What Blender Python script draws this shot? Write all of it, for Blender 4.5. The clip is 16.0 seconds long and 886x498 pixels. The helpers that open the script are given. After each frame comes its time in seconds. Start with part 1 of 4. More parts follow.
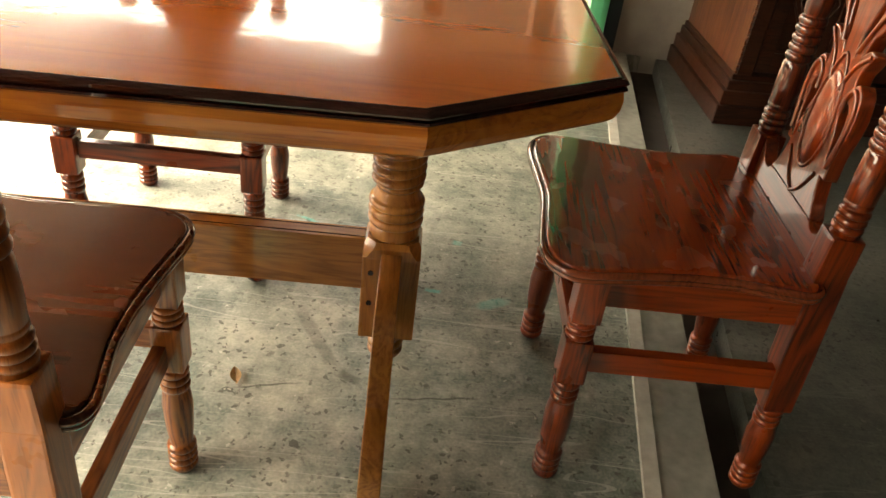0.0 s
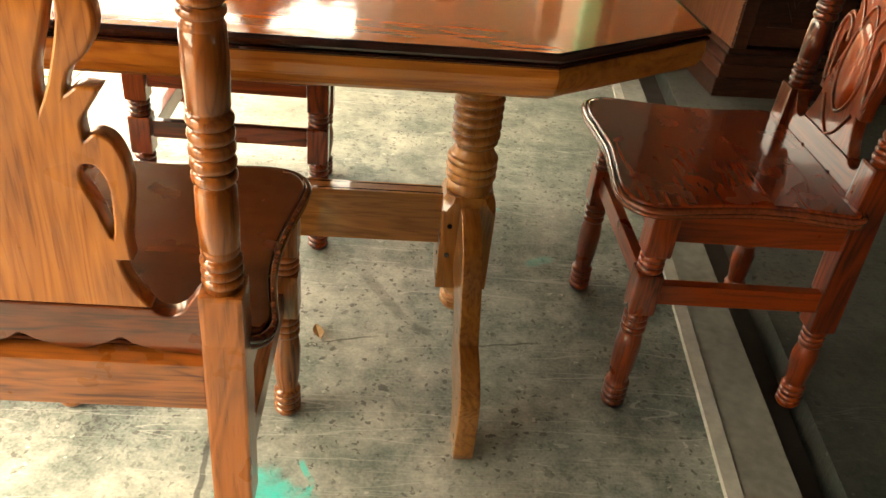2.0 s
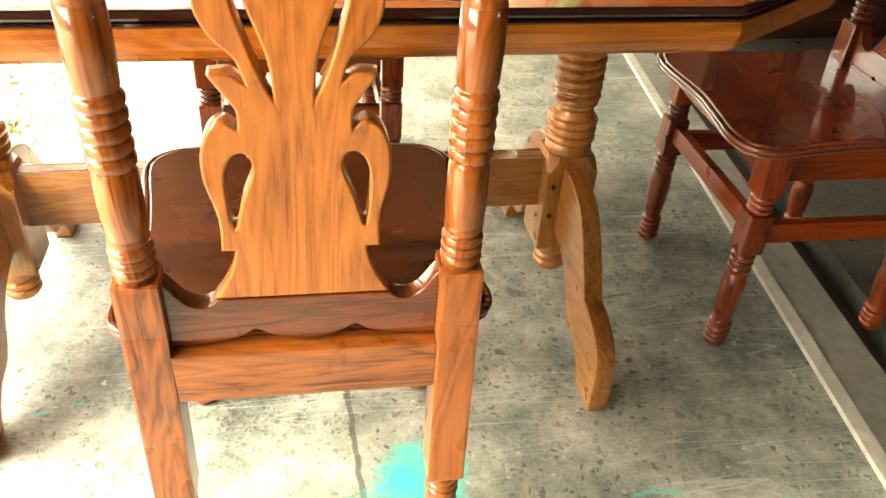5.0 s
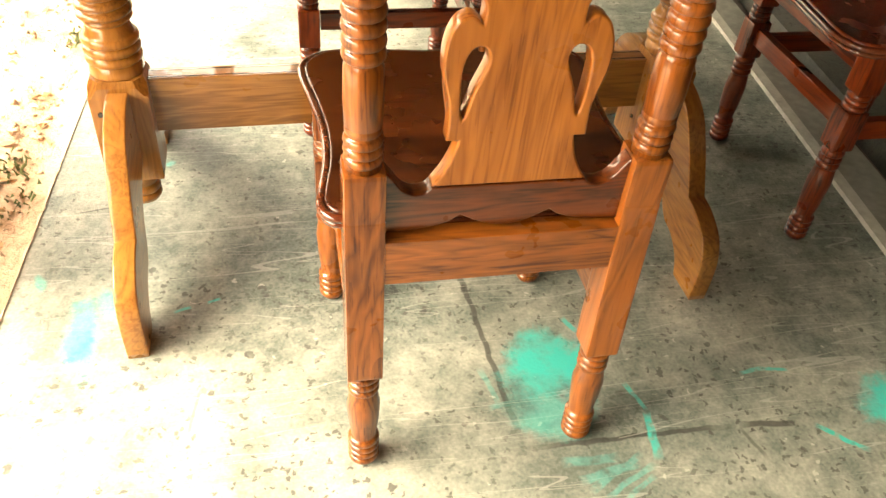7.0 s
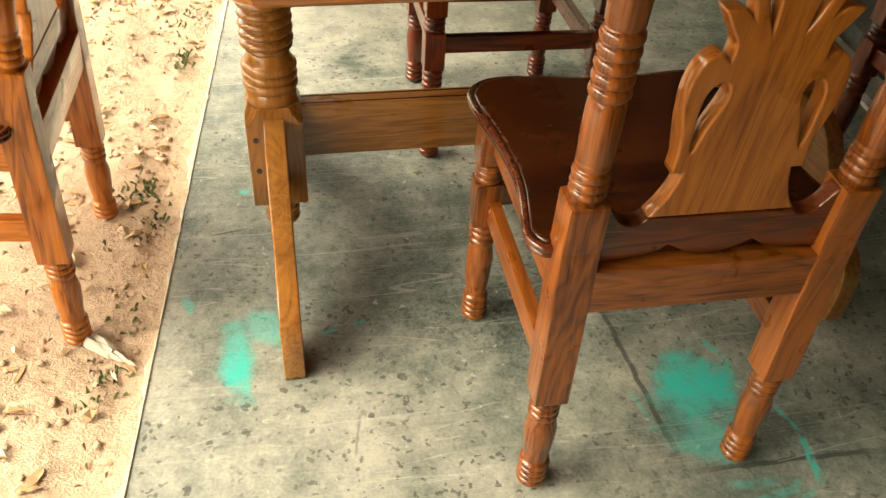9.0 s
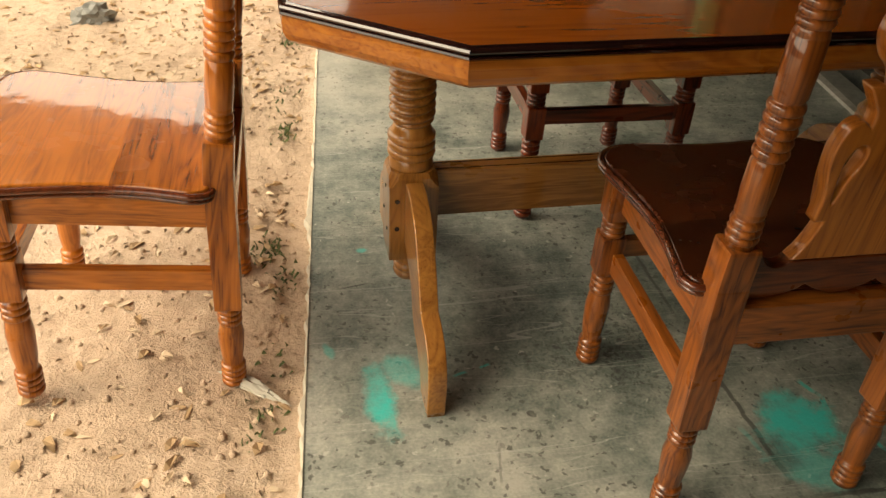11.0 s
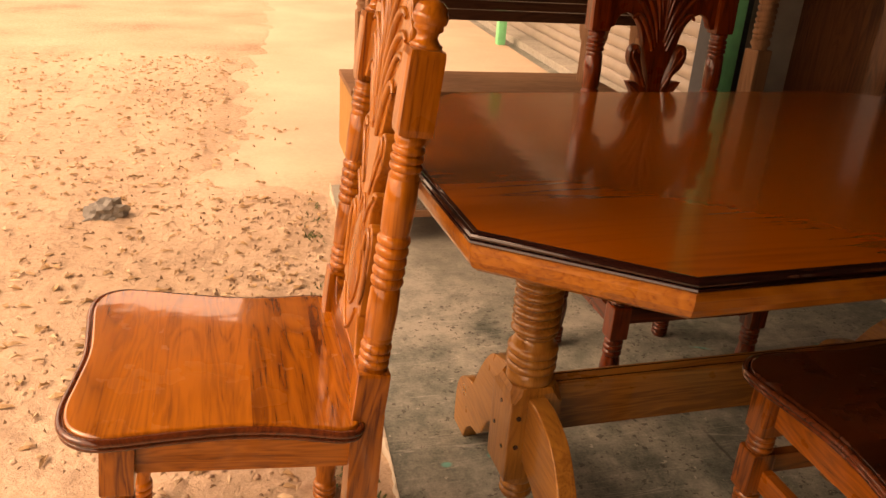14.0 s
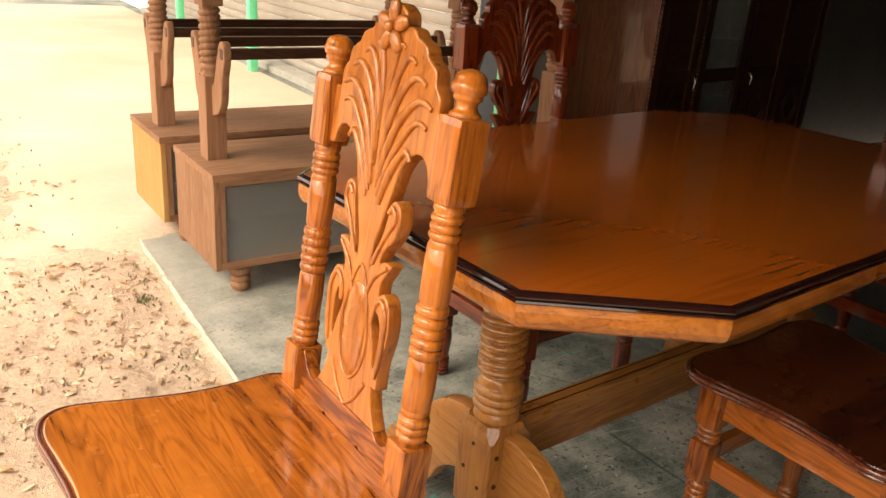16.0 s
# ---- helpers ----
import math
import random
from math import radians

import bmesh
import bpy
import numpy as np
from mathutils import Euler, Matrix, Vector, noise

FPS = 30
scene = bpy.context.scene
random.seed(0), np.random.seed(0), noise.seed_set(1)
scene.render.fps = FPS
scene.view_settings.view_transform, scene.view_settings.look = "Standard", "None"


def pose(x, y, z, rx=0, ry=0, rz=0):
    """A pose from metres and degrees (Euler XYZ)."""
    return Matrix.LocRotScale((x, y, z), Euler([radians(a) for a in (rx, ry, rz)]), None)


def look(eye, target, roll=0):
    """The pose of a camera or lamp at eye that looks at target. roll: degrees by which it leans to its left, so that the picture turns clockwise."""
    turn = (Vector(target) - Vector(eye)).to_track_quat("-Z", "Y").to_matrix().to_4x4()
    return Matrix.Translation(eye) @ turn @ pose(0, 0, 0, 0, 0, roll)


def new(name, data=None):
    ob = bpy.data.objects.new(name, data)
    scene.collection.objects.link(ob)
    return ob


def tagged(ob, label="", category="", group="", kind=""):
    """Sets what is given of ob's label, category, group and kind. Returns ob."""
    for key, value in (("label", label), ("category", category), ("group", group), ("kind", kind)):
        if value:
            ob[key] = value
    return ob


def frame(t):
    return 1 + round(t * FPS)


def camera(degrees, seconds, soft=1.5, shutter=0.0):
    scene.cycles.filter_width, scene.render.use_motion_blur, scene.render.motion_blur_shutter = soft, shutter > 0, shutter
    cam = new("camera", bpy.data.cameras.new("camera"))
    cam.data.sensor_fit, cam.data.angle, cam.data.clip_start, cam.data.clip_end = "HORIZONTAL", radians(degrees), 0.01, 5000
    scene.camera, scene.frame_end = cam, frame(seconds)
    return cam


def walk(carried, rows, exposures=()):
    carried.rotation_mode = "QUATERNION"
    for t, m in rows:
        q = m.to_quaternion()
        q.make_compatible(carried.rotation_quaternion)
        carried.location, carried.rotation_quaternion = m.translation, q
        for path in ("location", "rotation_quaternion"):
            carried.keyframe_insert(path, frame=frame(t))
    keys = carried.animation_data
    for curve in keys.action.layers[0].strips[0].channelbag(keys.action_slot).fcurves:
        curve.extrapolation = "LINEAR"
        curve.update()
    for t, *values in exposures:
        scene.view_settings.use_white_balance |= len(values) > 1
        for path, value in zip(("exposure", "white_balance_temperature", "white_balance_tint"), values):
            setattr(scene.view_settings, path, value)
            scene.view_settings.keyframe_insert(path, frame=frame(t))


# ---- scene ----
cam = camera(58.2, 16.0)
PATH = [
    (0, (0.029, 0.005, 1.098), (0.1, 1.668, -0.011), 7.3),
    (0.5, (-0.006, -0.033, 1.101), (0.064, 1.627, -0.011), 6.5),
    (1, (-0.072, -0.108, 1.096), (0.016, 1.551, -0.017), 6.1),
    (1.5, (-0.118, -0.156, 1.087), (0.026, 1.507, -0.015), 6.3),
    (2, (-0.169, -0.148, 1.079), (-0.013, 1.514, -0.024), 6.4),
    (2.5, (-0.212, -0.12, 1.069), (-0.055, 1.542, -0.032), 6.1),
    (3, (-0.272, -0.095, 1.066), (-0.113, 1.568, -0.033), 5.8),
    (3.5, (-0.337, -0.111, 1.069), (-0.152, 1.55, -0.03), 5.8),
    (4, (-0.44, -0.135, 1.07), (-0.178, 1.516, -0.028), 4.8),
    (4.2, (-0.458, -0.149, 1.07), (-0.179, 1.502, -0.025), 4.4),
    (6.3, (-0.604, -0.097, 1.052), (-0.245, 1.367, -0.262), 5.6),
    (6.5, (-0.637, -0.108, 1.055), (-0.273, 1.351, -0.264), 5.5),
    (7, (-0.766, -0.165, 1.065), (-0.399, 1.293, -0.254), 5.2),
    (7.5, (-0.848, -0.195, 1.078), (-0.47, 1.261, -0.24), 5.3),
    (8, (-0.916, -0.18, 1.087), (-0.536, 1.28, -0.226), 5.1),
    (8.5, (-0.966, -0.137, 1.083), (-0.605, 1.331, -0.227), 4.6),
    (9, (-0.998, -0.118, 1.08), (-0.668, 1.361, -0.225), 4.1),
    (9.2, (-1.009, -0.13, 1.088), (-0.689, 1.352, -0.216), 3.8),
    (11.3, (-1.273, -0.226, 1.142), (-0.943, 1.396, 0.02), 3.1),
    (11.5, (-1.278, -0.222, 1.144), (-0.95, 1.424, 0.056), 3.1),
    (12, (-1.294, -0.227, 1.162), (-0.985, 1.479, 0.166), 3.0),
    (12.5, (-1.314, -0.205, 1.171), (-1.029, 1.537, 0.23), 2.5),
    (13, (-1.352, -0.135, 1.159), (-1.077, 1.639, 0.276), 2.1),
    (13.5, (-1.41, -0.087, 1.159), (-1.092, 1.699, 0.316), 2.7),
    (14, (-1.579, -0.035, 1.158), (-1.063, 1.725, 0.36), 4.0),
    (14.5, (-1.711, -0.009, 1.179), (-1.019, 1.701, 0.405), 4.8),
    (15, (-1.817, 0.064, 1.19), (-0.957, 1.702, 0.431), 4.9),
    (15.5, (-1.882, 0.125, 1.184), (-0.925, 1.72, 0.449), 4.2),
    (16, (-1.936, 0.165, 1.193), (-0.822, 1.661, 0.474), 4.2),
]
EXPOSURES = [(0.0, 2.45, 7700, 9), (2.0, 2.4, 7700, 8), (3.0, 3.2, 7500, 7), (4.0, 3.3, 7300, 9), (7.0, 2.3, 7700, 8), (7.5, 2.2, 7600, 8), (8.0, 1.55, 7700, 7), (8.5, 1.5, 7600, 6), (9.0, 0.95, 7300, 4), (11.5, -0.02, 7500, 12), (12.0, 0.12, 9700, 25), (13.0, -0.55, 11700, 41), (14.5, -0.2, 11300, 41), (16.0, 0.2, 7000, 15)]
walk(cam, [(t, look(eye, target, roll)) for t, eye, target, roll in PATH], EXPOSURES)

# ---- light ----
SUN_ELEV, SUN_AZ = 45.0, 266.0
world = bpy.data.worlds.new("world")
scene.world = world
world.use_nodes = True
wn = world.node_tree
sky = wn.nodes.new("ShaderNodeTexSky")
sky.sky_type = "NISHITA"
sky.sun_disc = False
sky.sun_elevation, sky.sun_rotation = radians(SUN_ELEV), radians(SUN_AZ)
sky.dust_density = 3.0
haze = wn.nodes.new("ShaderNodeMix")
haze.data_type, haze.blend_type = "RGBA", "MULTIPLY"
haze.inputs[0].default_value = 1.0
haze.inputs[7].default_value = (1.0, 0.9, 0.74, 1.0)
wn.links.new(sky.outputs[0], haze.inputs[6])
# bright even haze over the whole sky
veil = wn.nodes.new("ShaderNodeMix")
veil.data_type, veil.blend_type = "RGBA", "ADD"
veil.inputs[0].default_value = 1.0
veil.inputs[7].default_value = (14.5, 13.4, 11.3, 1.0)
wn.links.new(haze.outputs[2], veil.inputs[6])
wn.links.new(veil.outputs[2], wn.nodes["Background"].inputs[0])
wn.nodes["Background"].inputs[1].default_value = 0.15
sun = new("sun", bpy.data.lights.new("sun", "SUN"))
sun.data.energy, sun.data.angle, sun.data.color = 2.4, radians(40.0), (1.0, 0.91, 0.78)
_a, _e = radians(SUN_AZ), radians(SUN_ELEV)
sun.matrix_world = look(Vector((math.sin(_a) * math.cos(_e), math.cos(_a) * math.cos(_e), math.sin(_e))) * 30, (0, 0, 0))


# ---- materials ----
def nodes_of(name, rough=0.5, metal=0.0, coat=0.0):
    m = bpy.data.materials.new(name)
    m.use_nodes = True
    t = m.node_tree
    b = t.nodes["Principled BSDF"]
    b.inputs["Roughness"].default_value = rough
    b.inputs["Metallic"].default_value = metal
    b.inputs["Coat Weight"].default_value = coat
    b.inputs["Coat Roughness"].default_value = 0.05
    b.inputs["Coat IOR"].default_value = 1.55
    return m, t, b


def node(t, kind, links=None, **props):
    n = t.nodes.new("ShaderNode" + kind)
    for k, v in props.items():
        setattr(n, k, v)
    for k, v in (links or {}).items():
        if hasattr(v, "is_linked"):
            t.links.new(v, n.inputs[k])
        else:
            n.inputs[k].default_value = v
    return n


def ramp(t, fac, stops):
    r = t.nodes.new("ShaderNodeValToRGB")
    e = r.color_ramp.elements
    while len(e) < len(stops):
        e.new(0.5)
    for i, (p, c) in enumerate(stops):
        e[i].position = p
        e[i].color = (*c, 1) if len(c) == 3 else c
    t.links.new(fac, r.inputs[0])
    return r.outputs[0]


def mul(c, k):
    return tuple(v * k for v in c)


def mixc(t, fac, a, b, mode="MIX"):
    n = t.nodes.new("ShaderNodeMix")
    n.data_type, n.blend_type = "RGBA", mode
    for key, v in ((0, fac), (6, a), (7, b)):
        if hasattr(v, "is_linked"):
            t.links.new(v, n.inputs[key])
        else:
            n.inputs[key].default_value = (*v, 1) if isinstance(v, tuple) and len(v) == 3 else v
    return n.outputs[2]


def math_n(t, op, a, b=0.0, c=0.0):
    n = t.nodes.new("ShaderNodeMath")
    n.operation = op
    for i, v in enumerate((a, b, c)):
        if hasattr(v, "is_linked"):
            t.links.new(v, n.inputs[i])
        else:
            n.inputs[i].default_value = v
    return n.outputs[0]


def wood(name, axis, light, dark, rough=0.3, coat=0.8, board=0.0, board_axis=1, scale=1.0, contrast=0.35, pore=0.13, knot=1.0):
    """Varnished wood with the grain along axis (0 x, 1 y, 2 z); board: width of glued boards."""
    m, t, b = nodes_of(name, rough, 0.0, coat)
    b.inputs["Specular IOR Level"].default_value = 0.2
    co = node(t, "TexCoord").outputs["Object"]
    info = node(t, "ObjectInfo").outputs["Random"]
    shift = node(t, "CombineXYZ", {0: math_n(t, "MULTIPLY", info, 7.3), 1: math_n(t, "MULTIPLY", info, 3.1), 2: math_n(t, "MULTIPLY", info, 5.7)}).outputs[0]
    co2 = node(t, "VectorMath", {0: co, 1: shift}, operation="ADD").outputs[0]
    boardval = None
    if board:
        sep = node(t, "SeparateXYZ", {0: co}).outputs[board_axis]
        cell = math_n(t, "FLOOR", math_n(t, "DIVIDE", sep, board))
        wnz = node(t, "TexWhiteNoise", {"W": math_n(t, "ADD", cell, info)}, noise_dimensions="1D")
        boardval = wnz.outputs["Value"]
        off = node(t, "CombineXYZ", {0: math_n(t, "MULTIPLY", boardval, 9.0), 1: math_n(t, "MULTIPLY", boardval, 4.0), 2: boardval}).outputs[0]
        co2 = node(t, "VectorMath", {0: co2, 1: off}, operation="ADD").outputs[0]
    s = [7.5 * scale] * 3
    s[axis] = 0.95 * scale
    st = node(t, "VectorMath", {0: co2, 1: tuple(s)}, operation="MULTIPLY").outputs[0]
    big = node(t, "TexNoise", {"Vector": st, "Scale": 1.4, "Detail": 4.0, "Distortion": 0.8}).outputs[0]
    # a few knots, with the figure bending round them
    ks = [5.0] * 3
    ks[axis] = 1.9
    vk = node(t, "TexVoronoi", {"Vector": node(t, "VectorMath", {0: co2, 1: tuple(ks)}, operation="MULTIPLY").outputs[0], "Scale": 1.0, "Randomness": 1.0})
    some = math_n(t, "GREATER_THAN", node(t, "SeparateColor", {0: vk.outputs["Color"]}).outputs[0], 0.62)
    eye = math_n(t, "MULTIPLY", ramp(t, vk.outputs["Distance"], [(0.0, (1, 1, 1)), (0.32, (0, 0, 0))]), some)
    big = math_n(t, "ADD", big, math_n(t, "MULTIPLY", eye, 0.16 * knot))
    rings = math_n(t, "FRACT", math_n(t, "MULTIPLY", big, 14.0))
    rings = math_n(t, "POWER", math_n(t, "MULTIPLY", math_n(t, "ABSOLUTE", math_n(t, "SUBTRACT", rings, 0.5)), 2.0), 1.2)
    band = [26.0 * scale] * 3
    band[axis] = 1.1 * scale
    bands = node(t, "TexNoise", {"Vector": node(t, "VectorMath", {0: co2, 1: tuple(band)}, operation="MULTIPLY").outputs[0], "Scale": 1.0, "Detail": 3.0, "Distortion": 0.4}).outputs[0]
    f = [115.0 * scale] * 3
    f[axis] = 3.5 * scale
    ft = node(t, "VectorMath", {0: co2, 1: tuple(f)}, operation="MULTIPLY").outputs[0]
    fine = node(t, "TexNoise", {"Vector": ft, "Scale": 1.0, "Detail": 3.0}).outputs[0]
    large = node(t, "TexNoise", {"Vector": co2, "Scale": 5.0, "Detail": 2.0}).outputs[0]
    v = math_n(t, "ADD", math_n(t, "MULTIPLY", math_n(t, "SUBTRACT", 1.0, rings), 0.30), math_n(t, "MULTIPLY", fine, 0.46))
    v = math_n(t, "SUBTRACT", v, math_n(t, "MULTIPLY", math_n(t, "GREATER_THAN", eye, 0.72), 0.22 * knot))
    v = math_n(t, "ADD", v, math_n(t, "MULTIPLY", math_n(t, "SUBTRACT", bands, 0.47), 0.65))
    v = math_n(t, "ADD", v, math_n(t, "MULTIPLY", math_n(t, "SUBTRACT", large, 0.42), 0.45))
    pf = [250.0] * 3
    pf[axis] = 9.0
    pores = node(t, "TexNoise", {"Vector": node(t, "VectorMath", {0: co2, 1: tuple(pf)}, operation="MULTIPLY").outputs[0], "Scale": 1.0, "Detail": 1.0}).outputs[0]
    v = math_n(t, "SUBTRACT", v, math_n(t, "MULTIPLY", math_n(t, "GREATER_THAN", pores, 0.62), pore))
    if boardval is not None:
        v = math_n(t, "ADD", v, math_n(t, "MULTIPLY", math_n(t, "SUBTRACT", boardval, 0.5), contrast))
    v = math_n(t, "ADD", v, math_n(t, "MULTIPLY", math_n(t, "SUBTRACT", info, 0.5), 0.34))
    col = ramp(t, v, [(0.08, dark), (0.36, mul([(a + c) / 2 for a, c in zip(light, dark)], 1.0)), (0.72, light)])
    t.links.new(col, b.inputs["Base Color"])
    rr = node(t, "TexNoise", {"Vector": co2, "Scale": 14.0, "Detail": 3.0}).outputs[0]
    t.links.new(math_n(t, "ADD", rough - 0.08, math_n(t, "MULTIPLY", rr, 0.16)), b.inputs["Roughness"])
    bump = node(t, "Bump", {"Strength": 0.12, "Distance": 0.002, "Height": fine})
    t.links.new(bump.outputs[0], b.inputs["Normal"])
    wav = node(t, "TexNoise", {"Vector": co2, "Scale": 30.0, "Detail": 1.0}).outputs[0]
    t.links.new(node(t, "Bump", {"Strength": 0.1, "Distance": 0.002, "Height": wav}).outputs[0], b.inputs["Coat Normal"])
    return m


CH_L, CH_D = (0.50, 0.155, 0.020), (0.12, 0.026, 0.004)
RD_L, RD_D = (0.21, 0.031, 0.004), (0.03, 0.005, 0.002)
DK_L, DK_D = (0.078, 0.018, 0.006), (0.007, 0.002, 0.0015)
TB_L, TB_D = (0.37, 0.160, 0.036), (0.17, 0.062, 0.013)


def wood_set(name, light, dark):
    return [wood(name + "_across", 0, light, dark), wood(name + "_deep", 1, light, dark), wood(name + "_upright", 2, light, dark)]


ORANGE = wood_set("orange_teak", CH_L, CH_D)
RED = wood_set("red_teak", RD_L, RD_D)
ORANGE.append(wood("golden_teak_splat", 2, (0.46, 0.158, 0.026), (0.18, 0.048, 0.008)))
RED.append(RED[2])
BROWN = wood_set("brown_teak", (0.32, 0.094, 0.016), (0.065, 0.015, 0.004))
BROWN.append(ORANGE[3])
RAIL_RED = wood("red_brown_rail", 0, (0.18, 0.039, 0.008), (0.04, 0.008, 0.003))
SEAT_ORANGE = wood("orange_seat_boards", 0, CH_L, CH_D, rough=0.26, coat=1.0, board=0.135, contrast=0.3)
SEAT_ORANGE.node_tree.nodes["Principled BSDF"].inputs["Coat IOR"].default_value = 2.0
SEAT_RED = wood("red_seat_boards", 0, RD_L, RD_D, rough=0.26, coat=1.0, board=0.135)
# dark seat wood, deepened further for the shade on the tucked-in seats
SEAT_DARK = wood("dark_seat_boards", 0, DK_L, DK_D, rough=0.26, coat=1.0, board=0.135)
for seat_wood in (SEAT_RED, SEAT_DARK):
    seat_wood.node_tree.nodes["Principled BSDF"].inputs["Coat IOR"].default_value = 1.45
EDGE = wood("dark_stained_edge", 0, (0.030, 0.008, 0.005), (0.009, 0.003, 0.003), rough=0.16, coat=1.0)
TOP = wood("table_top_teak", 0, (0.34, 0.080, 0.007), (0.20, 0.040, 0.004), rough=0.22, coat=1.0, board=0.21, scale=0.5, contrast=0.5, pore=0.0, knot=0.0)
TOP.node_tree.nodes["Principled BSDF"].inputs["Coat Roughness"].default_value = 0.075
TOP.node_tree.nodes["Principled BSDF"].inputs["Coat IOR"].default_value = 1.42
APRON = wood("apron_teak", 0, (0.46, 0.165, 0.024), (0.24, 0.066, 0.010))
SEAT_EDGE = wood("red_stained_edge", 0, (0.15, 0.036, 0.012), (0.05, 0.012, 0.006), rough=0.16, coat=1.0)
TBX = wood("table_wood_long", 0, TB_L, TB_D)
TBY = wood("table_wood_deep", 1, TB_L, TB_D)
TBZ = wood("table_wood_upright", 2, TB_L, TB_D)
RAWX = wood("raw_wood_long", 0, (0.34, 0.185, 0.105), (0.20, 0.10, 0.052), rough=0.6, coat=0.0)
RAWZ = wood("raw_wood_upright", 2, (0.34, 0.185, 0.105), (0.20, 0.10, 0.052), rough=0.6, coat=0.0)
YEL = wood("pale_raw_wood", 2, (0.5, 0.3, 0.11), (0.4, 0.21, 0.07), rough=0.6, coat=0.0)
DRKX = wood("dark_rail_wood", 0, (0.08, 0.035, 0.02), (0.03, 0.012, 0.008), rough=0.4, coat=0.3)
WARZ = wood("wardrobe_wood", 2, (0.16, 0.06, 0.028), (0.06, 0.02, 0.01), rough=0.35, coat=0.4, board=0.17, scale=0.7)
WARX = wood("wardrobe_dark_wood", 0, (0.06, 0.02, 0.01), (0.02, 0.007, 0.004), rough=0.35, coat=0.4)


def plain(name, col, rough=0.6, metal=0.0, var=0.25, scale=20.0, bump=0.2):
    m, t, b = nodes_of(name, rough, metal)
    co = node(t, "TexCoord").outputs["Object"]
    n1 = node(t, "TexNoise", {"Vector": co, "Scale": scale, "Detail": 5.0}).outputs[0]
    n2 = node(t, "TexNoise", {"Vector": co, "Scale": scale * 0.12, "Detail": 3.0}).outputs[0]
    v = math_n(t, "ADD", math_n(t, "MULTIPLY", n1, 0.5), math_n(t, "MULTIPLY", n2, 0.5))
    t.links.new(ramp(t, v, [(0.3, mul(col, 1 - var)), (0.7, mul(col, 1 + var))]), b.inputs["Base Color"])
    t.links.new(node(t, "Bump", {"Strength": bump, "Distance": 0.004, "Height": n1}).outputs[0], b.inputs["Normal"])
    return m


def concrete(name="cement_floor", tone=1.0, gloss=0.0):
    """Worn cement floor: trowel mottling, stains, pits, pale scratches, turquoise paint."""
    m, t, b = nodes_of(name, 0.55)
    co = node(t, "NewGeometry").outputs["Position"]
    n_big = node(t, "TexNoise", {"Vector": co, "Scale": 1.6, "Detail": 4.0, "Distortion": 0.6}).outputs[0]
    n_mid = node(t, "TexNoise", {"Vector": co, "Scale": 9.0, "Detail": 6.0, "Roughness": 0.65}).outputs[0]
    n_fine = node(t, "TexNoise", {"Vector": co, "Scale": 160.0, "Detail": 4.0}).outputs[0]
    n_spk = node(t, "TexNoise", {"Vector": co, "Scale": 38.0, "Detail": 5.0, "Roughness": 0.7, "Distortion": 0.4}).outputs[0]
    ragged = node(t, "TexNoise", {"Vector": co, "Scale": 48.0, "Detail": 3.0, "Roughness": 0.65}).outputs["Color"]
    cw = node(t, "VectorMath", {0: co, 1: node(t, "VectorMath", {0: node(t, "VectorMath", {0: ragged, 1: (0.5, 0.5, 0.5)}, operation="SUBTRACT").outputs[0], 1: (0.034, 0.034, 0.0)}, operation="MULTIPLY").outputs[0]}, operation="ADD").outputs[0]
    v = math_n(t, "ADD", math_n(t, "MULTIPLY", n_big, 0.42), math_n(t, "ADD", math_n(t, "MULTIPLY", n_mid, 0.42), math_n(t, "MULTIPLY", math_n(t, "ADD", math_n(t, "MULTIPLY", n_fine, 0.45), math_n(t, "MULTIPLY", n_spk, 0.55)), 0.34)))
    col = ramp(t, v, [(0.45, (0.050, 0.064, 0.056)), (0.53, (0.125, 0.150, 0.132)), (0.60, (0.225, 0.245, 0.214)), (0.70, (0.395, 0.395, 0.345))])
    # dark oil spots, in patches
    vo = node(t, "TexVoronoi", {"Vector": cw, "Scale": 34.0, "Randomness": 1.0})
    rnd = node(t, "SeparateColor", {0: vo.outputs["Color"]}).outputs[0]
    spot = math_n(t, "LESS_THAN", vo.outputs["Distance"], math_n(t, "MULTIPLY", math_n(t, "SUBTRACT", rnd, 0.58), 0.7))
    patch = node(t, "TexNoise", {"Vector": co, "Scale": 2.3, "Detail": 4.0, "Distortion": 0.8}).outputs[0]
    pm = ramp(t, patch, [(0.42, (0, 0, 0)), (0.55, (1, 1, 1))])
    col = mixc(t, math_n(t, "MULTIPLY", math_n(t, "MULTIPLY", spot, pm), 0.75), col, (0.045, 0.047, 0.042))
    vo2 = node(t, "TexVoronoi", {"Vector": cw, "Scale": 17.0, "Randomness": 1.0})
    rn2 = node(t, "SeparateColor", {0: vo2.outputs["Color"]}).outputs[1]
    sp2 = ramp(t, math_n(t, "SUBTRACT", vo2.outputs["Distance"], math_n(t, "MULTIPLY", math_n(t, "SUBTRACT", rn2, 0.66), 0.46)), [(0.0, (1, 1, 1)), (0.05, (0, 0, 0))])
    pn2 = ramp(t, node(t, "TexNoise", {"Vector": co, "Scale": 2.4, "Detail": 3.0, "Distortion": 0.8}).outputs[0], [(0.48, (0, 0, 0)), (0.58, (1, 1, 1))])
    col = mixc(t, math_n(t, "MULTIPLY", math_n(t, "MULTIPLY", sp2, pn2), 0.7), col, (0.05, 0.053, 0.047))
    # fine dark grit, denser in patches
    vg = node(t, "TexVoronoi", {"Vector": cw, "Scale": 85.0, "Randomness": 1.0})
    gr = node(t, "SeparateColor", {0: vg.outputs["Color"]}).outputs[2]
